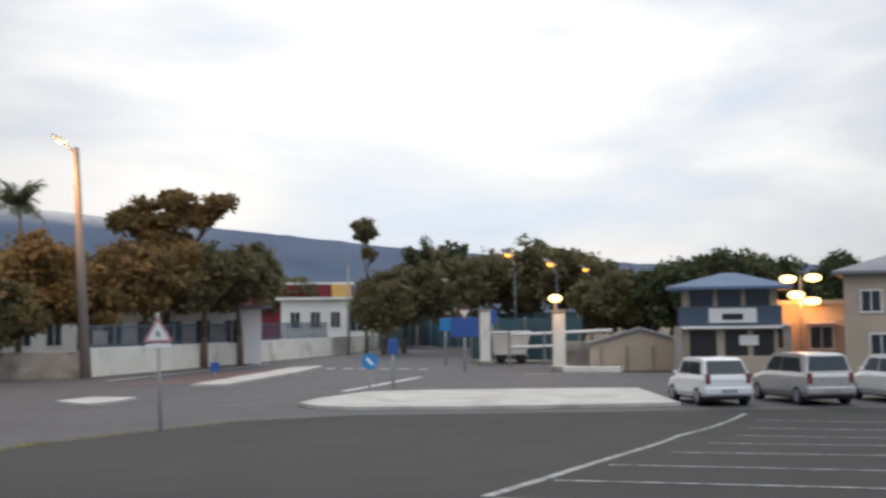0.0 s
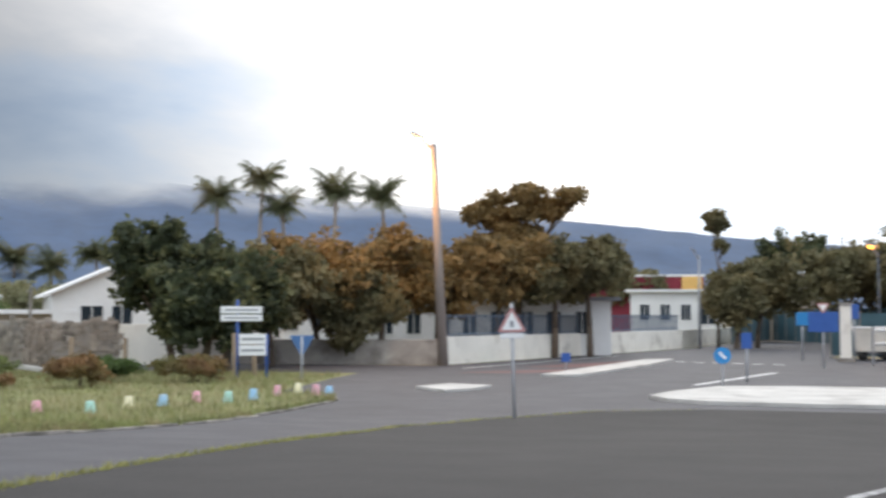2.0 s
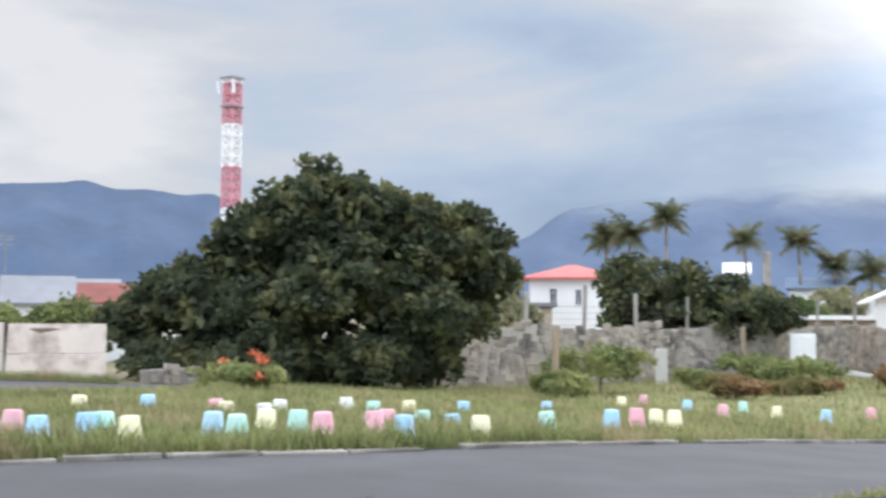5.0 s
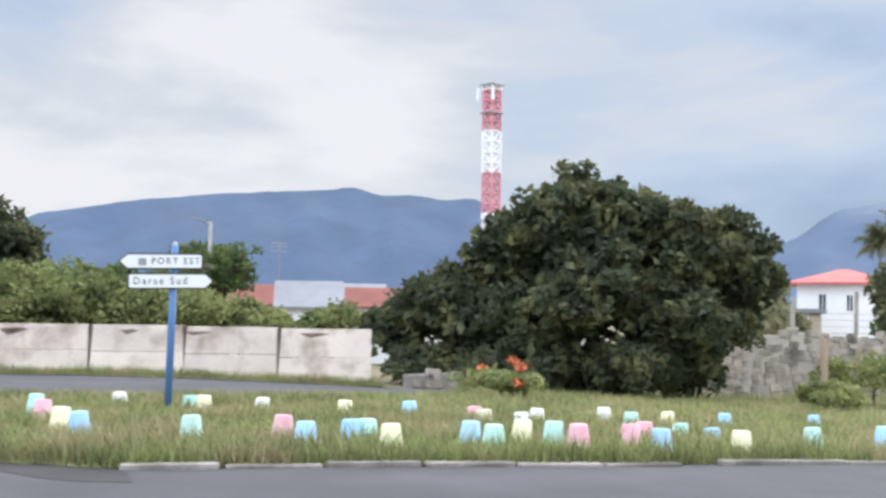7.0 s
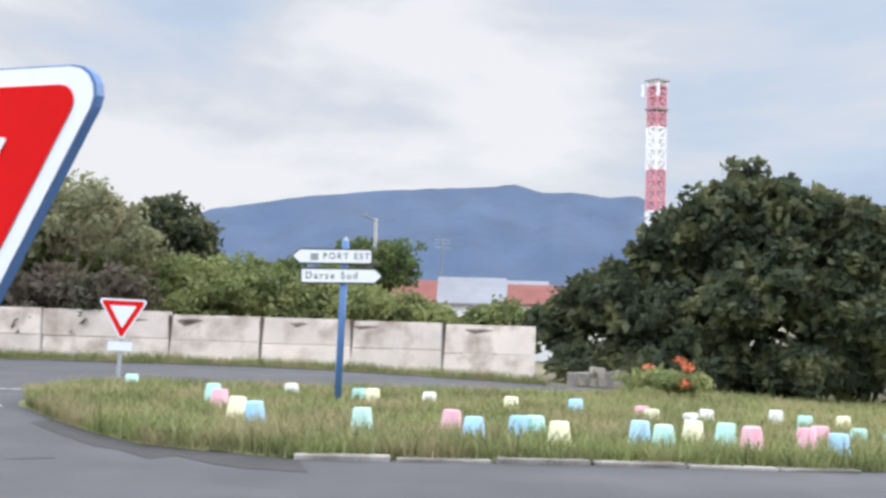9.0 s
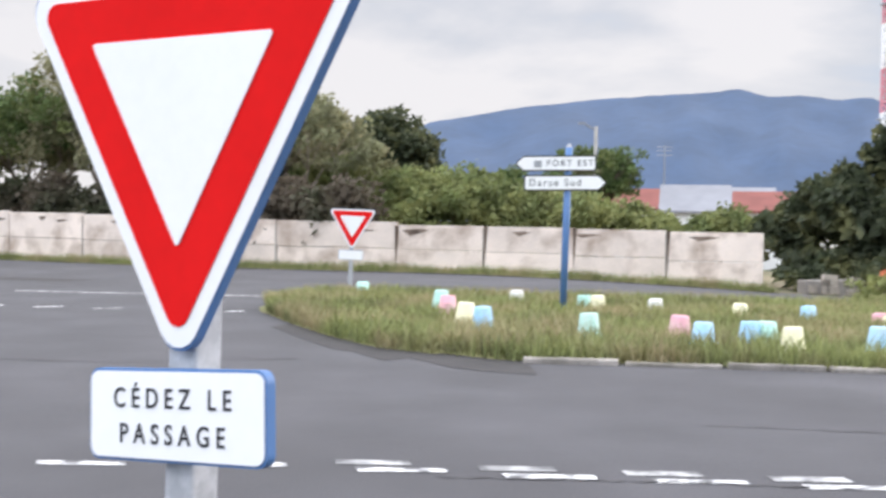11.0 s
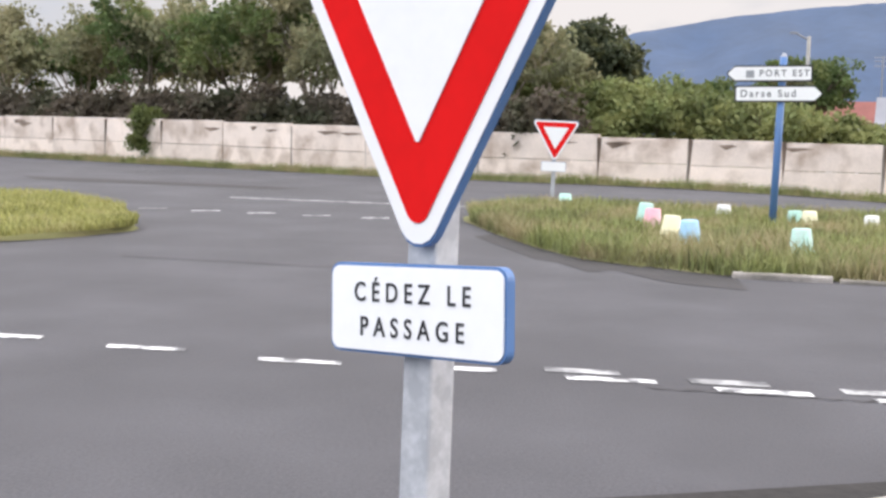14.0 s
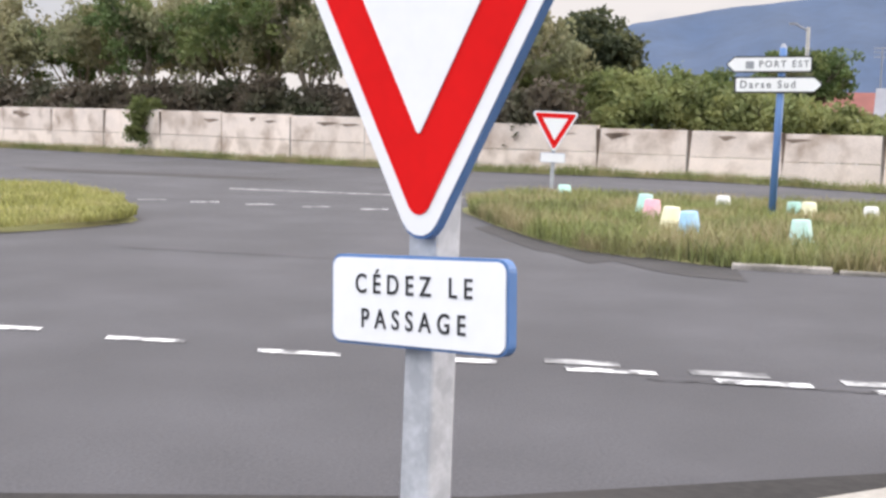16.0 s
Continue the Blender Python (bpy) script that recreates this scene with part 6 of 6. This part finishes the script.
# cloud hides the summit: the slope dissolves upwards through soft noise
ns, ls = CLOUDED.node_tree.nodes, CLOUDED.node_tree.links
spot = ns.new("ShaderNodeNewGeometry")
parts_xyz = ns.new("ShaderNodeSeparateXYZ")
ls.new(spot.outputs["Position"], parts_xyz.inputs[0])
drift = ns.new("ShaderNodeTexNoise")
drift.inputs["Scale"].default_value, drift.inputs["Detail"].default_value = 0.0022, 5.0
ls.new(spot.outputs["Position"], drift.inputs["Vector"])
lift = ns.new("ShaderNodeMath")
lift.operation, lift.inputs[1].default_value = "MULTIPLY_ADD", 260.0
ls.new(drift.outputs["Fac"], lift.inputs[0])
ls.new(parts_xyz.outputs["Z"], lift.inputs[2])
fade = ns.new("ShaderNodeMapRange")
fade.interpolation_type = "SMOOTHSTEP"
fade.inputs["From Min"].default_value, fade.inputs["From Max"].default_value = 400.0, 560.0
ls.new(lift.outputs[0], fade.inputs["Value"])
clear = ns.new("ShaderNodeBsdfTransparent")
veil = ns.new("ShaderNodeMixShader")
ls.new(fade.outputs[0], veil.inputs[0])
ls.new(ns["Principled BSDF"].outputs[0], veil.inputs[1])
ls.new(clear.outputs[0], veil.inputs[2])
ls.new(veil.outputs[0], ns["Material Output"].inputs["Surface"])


def range_of_hills(y0, y1, mat, label, cols):
    verts, faces, rows = [], [], 16
    for j in range(cols + 1):
        yaw = y0 + (y1 - y0) * j / cols
        a = radians(yaw)
        peak = interp(yaw, RIDGE) + 0.05 * noise.noise((yaw * 0.9, 0, 0)) + 0.03 * noise.noise((yaw * 2.7, 5, 0))
        for i in range(rows + 1):
            u = i / rows
            d = 2500 + 1400 * u + 160 * noise.noise((yaw * 0.35, u * 3, 1)) * (1 - u) * u * 4
            gully = 1 + 0.16 * noise.noise((yaw * 0.55, u * 2.2, 7)) * 4 * u * (1 - u)
            z = 3900 * math.tan(radians(peak)) * (u ** 0.85) * gully * d / 3900 - 12 * (1 - u)
            verts.append((-math.sin(a) * d, math.cos(a) * d, z))
    for j in range(cols):
        for i in range(rows):
            k = j * (rows + 1) + i
            faces.append((k, k + 1, k + rows + 2, k + rows + 1))
    tagged(sheet_mesh("mountain_backdrop", verts, faces, mat, True), label, "backdrop", kind="structure")


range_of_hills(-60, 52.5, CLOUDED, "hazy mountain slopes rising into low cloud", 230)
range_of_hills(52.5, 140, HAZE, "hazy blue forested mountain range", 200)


# ---- painted buckets ----
def bucket(colour, first={}):
    """An upturned tapered bucket with a rolled rim and a handle lug, one mesh per part and colour."""
    if colour not in first:
        base = thing("painted_bucket", colour.replace("green", "mint green").replace("blue", "light blue") + " painted upturned bucket in the grass", "bucket", Matrix(), "painted buckets")
        bm = bmesh.new()
        rings = [(0.132, 0.0), (0.129, 0.05), (0.093, 0.325), (0.084, 0.340), (0.0, 0.342)]
        prev = None
        for r, z in rings:
            ring = [bm.verts.new((r * math.cos(k * math.pi / 10), r * math.sin(k * math.pi / 10), z)) for k in range(20)] if r else [bm.verts.new((0, 0, z))]
            if prev:
                for k in range(20):
                    if r:
                        bm.faces.new((prev[k], prev[(k + 1) % 20], ring[(k + 1) % 20], ring[k]))
                    else:
                        bm.faces.new((prev[k], prev[(k + 1) % 20], ring[0]))
            prev = ring
        part("body", bm, PASTEL[colour], base, "", True)
        bm = bmesh.new()
        tube(bm, (0, 0, 0.012), (0, 0, 0.040), 0.140, 0.137, 20)
        part("rim", bm, PASTEL[colour], base)
        for s in (-1, 1):
            bm = bmesh.new()
            box(bm, 0.03, 0.03, 0.04, (s * 0.130, 0, 0.09), 0, 0.005)
            part("handle_lug", bm, PASTEL[colour], base)
        first[colour] = base
        return base, True
    return first[colour], False


def set_bucket(colour, x, y, sunk=0.0):
    base, fresh = bucket(colour)
    m = Matrix.Translation((x, y, land(y) + 0.045 - sunk)) @ Euler((random.uniform(-0.05, 0.05), random.uniform(-0.05, 0.05), random.uniform(0, 6))).to_matrix().to_4x4() @ Matrix.Diagonal((1.15, 1.15, random.uniform(0.98, 1.12), 1))
    if fresh:
        base.matrix_world = m
    else:
        made = copy_thing(base, m)
        made.matrix_basis = m


# sunk: how deep a bucket stands in the grass
for sunk, rows in (
        (0.03, (
            ("pink", ((-17.9, 2.8), (-14.2, 5.0), (-12.2, 7.9), (-12.3, 8.7), (-13.3, 9.6), (-13.7, 14.8), (-24.5, 26.8), (-18.1, 22.4), (-18.5, 28.9), (-16.9, 35.0), (-15.7, 38.5), (-14.6, 39.2))),
            ("cream", ((-15.9, 2.7), (-12.8, 5.8), (-13.0, 7.6), (-12.0, 10.1), (-13.7, 15.7), (-14.2, 15.8), (-22.9, 24.2), (-19.0, 25.6), (-17.5, 31.9), (-15.5, 39.8))),
            ("blue", ((-15.1, 2.8), (-13.4, 5.0), (-13.5, 5.6), (-13.0, 6.9), (-12.0, 8.9), (-13.4, 13.9), (-21.1, 24.7), (-17.4, 25.3), (-17.0, 33.0), (-15.6, 36.3), (-14.0, 38.8))),
            ("green", ((-18.6, 2.8), (-14.2, 3.9), (-13.5, 5.8), (-12.6, 7.0), (-12.6, 7.8), (-12.9, 12.1), (-20.9, 26.7), (-17.1, 29.2), (-16.0, 35.3))),
        )),
        (0.12, (
            ("white", ((-20.5, 4.4), (-18.9, 6.3), (-16.1, 9.4), (-17.2, 10.3), (-17.5, 11.8))),
            ("pink", ((-17.2, 9.2),)),
            ("cream", ((-19.1, 5.4), (-18.2, 7.4), (-16.7, 9.1), (-17.2, 12.9))),
            ("blue", ((-13.4, 10.8), (-17.9, 8.4), (-17.7, 14.5), (-19.3, 18.1))),
            ("green", ((-14.1, 10.8), (-19.5, 5.3), (-16.3, 11.5), (-22.9, 2.0))),
        ))):
    for colour, spots in rows:
        for x, y in spots:
            set_bucket(colour, x, y, sunk)


# ---- parked cars ----
def car(m, paint, label, length=3.75, width=1.62, height=1.46, tall=0.0):
    """A small hatchback or van that points along +y, with glass, wheels, lamps and bumpers."""
    auto = thing("car", label, "car", m, "parked cars")
    L, W, H = length / 2, width / 2, height
    belt = 0.92 + tall * 0.4
    body = [(-L, 0.50, 0.86), (-L + 0.05, 0.30, 0.96), (-L + 0.35, 0.26, 0.99), (-0.2, 0.24, 1.0), (L - 1.1, 0.24, 1.0), (L - 0.35, 0.26, 0.96), (L - 0.04, 0.32, 0.86), (L, 0.48, 0.78)]
    tops = [belt - 0.10, belt, belt + 0.02, belt, belt - 0.02, belt - 0.16, belt - 0.28, belt - 0.36]
    bm = bmesh.new()
    rings = []
    for (y, zb, f), zt in zip(body, tops):
        w = W * f
        rings.append([bm.verts.new(p) for p in ((-w * 0.92, y, zb), (-w, y, zb + 0.16), (-w, y, zt - 0.12), (-w * 0.93, y, zt), (w * 0.93, y, zt), (w, y, zt - 0.12), (w, y, zb + 0.16), (w * 0.92, y, zb))])
    for p, q in zip(rings, rings[1:]):
        for k in range(8):
            bm.faces.new((p[k], p[(k + 1) % 8], q[(k + 1) % 8], q[k]))
    bm.faces.new(rings[0])
    bm.faces.new(rings[-1][::-1])
    bmesh.ops.bevel(bm, geom=list(bm.edges), offset=0.035, segments=2, affect="EDGES", profile=0.5, clamp_overlap=True)
    part("body", bm, paint, auto)
    # cabin
    stations = [(-L + 0.10, belt, 0.90), (-L + 0.42 - 0.15 * (tall > 0), H - 0.06, 0.76), (-L + 0.8, H, 0.76), (0.25, H, 0.76), (0.55, H - 0.05, 0.76), (L - 0.95, belt - 0.01, 0.86)]
    bm = bmesh.new()
    left = [bm.verts.new((-W * f, y, z)) for y, z, f in stations]
    right = [bm.verts.new((W * f, y, z)) for y, z, f in stations]
    low = [bm.verts.new((s * W * 0.92, y, belt - 0.02)) for s in (-1, 1) for y in (-L + 0.10, L - 0.95)]
    for k in range(len(stations) - 1):
        bm.faces.new((left[k], left[k + 1], right[k + 1], right[k]))
    bm.faces.new(left + [low[1], low[0]])
    bm.faces.new((right + [low[3], low[2]])[::-1])
    bmesh.ops.bevel(bm, geom=list(bm.edges), offset=0.04, segments=2, affect="EDGES", profile=0.5, clamp_overlap=True)
    part("cabin", bm, paint, auto)
    bm = bmesh.new()
    def across_pane(p, q, lo, hi, inset, lift):
        (y0, z0, f0), (y1, z1, f1) = p, q
        corners = []
        for t, s in ((lo, -1), (lo, 1), (hi, 1), (hi, -1)):
            y, z, f = y0 + (y1 - y0) * t, z0 + (z1 - z0) * t, f0 + (f1 - f0) * t
            corners.append(bm.verts.new((s * W * f * inset, y + lift, z + 0.012)))
        bm.faces.new(corners)
    across_pane(stations[0], stations[1], 0.12, 0.94, 0.90, -0.02)
    part("rear_window", bm, WINDOW, auto)
    bm = bmesh.new()
    across_pane(stations[5], stations[4], 0.08, 0.95, 0.90, 0.02)
    part("windscreen", bm, WINDOW, auto)
    for s in (-1, 1):
        for y0, y1, y2, y3 in ((-L + 0.42, -0.30, -0.30, -L + 0.66), (-0.22, L - 1.25, 0.42, -0.22)):
            bm = bmesh.new()
            corners = [(y0, belt + 0.04), (y1, belt + 0.04), (y2, H - 0.12), (y3, H - 0.12)]
            inner = []
            for y, z in corners:
                t = (z - belt) / (H - belt)
                inner.append(bm.verts.new((s * (W * (0.915 - 0.15 * t) + 0.012), y, z)))
            bm.faces.new(inner)
            part("side_window", bm, WINDOW, auto)
    for s in (-1, 1):
        for y in (-L + 0.62, L - 0.72):
            bm = bmesh.new()
            tube(bm, (s * (W - 0.19), y, 0.29), (s * (W + 0.005), y, 0.29), 0.29, 0.285, 22)
            tyre = part("tyre", bm, RUBBER, auto)
            bm = bmesh.new()
            tube(bm, (s * (W - 0.01), y, 0.29), (s * (W + 0.012), y, 0.29), 0.19, 0.18, 18)
            part("rim", bm, GREY_STEEL, tyre, "grey wheel trim")
        bm = bmesh.new()
        box(bm, 0.16, 0.10, 0.32, (s * (W * 0.80), -L + 0.03, 0.84), 0, 0.03)
        part("tail_light", bm, RED_LENS, auto, "red tail light")
        bm = bmesh.new()
        box(bm, 0.16, 0.10, 0.12, (s * (W + 0.06), 0.55, belt + 0.06), 0, 0.03)
        part("door_mirror", bm, paint, auto)
    bm = bmesh.new()
    box(bm, width * 0.96, 0.16, 0.24, (0, -L - 0.01, 0.46), 0, 0.05)
    bumper = part("bumper", bm, paint, auto)
    bm = bmesh.new()
    box(bm, 0.50, 0.02, 0.11, (0, -L - 0.10, 0.47), 0, 0.005)
    part("number_plate", bm, SIGN_FAINT, bumper, "blank plate")
    bm = bmesh.new()
    box(bm, width * 0.92, length * 0.95, 0.10, (0, 0, 0.24))
    part("underbody", bm, RUBBER, auto)
    return auto


car(pose(9.55, 40.0, land(41) + 0.0, 0, 0, 6.5), CAR_WHITE, "small white hatchback parked beside the traffic island")
car(pose(12.5, 39.9, land(41), 0, 0, 9), CAR_SILVER, "silver people carrier parked in the row", 4.2, 1.70, 1.58, 0.15)
car(pose(15.5, 39.5, land(41), 0, 0, 6), CAR_WHITE, "white estate car parked at the row's end", 4.0, 1.68, 1.50, 0.05)
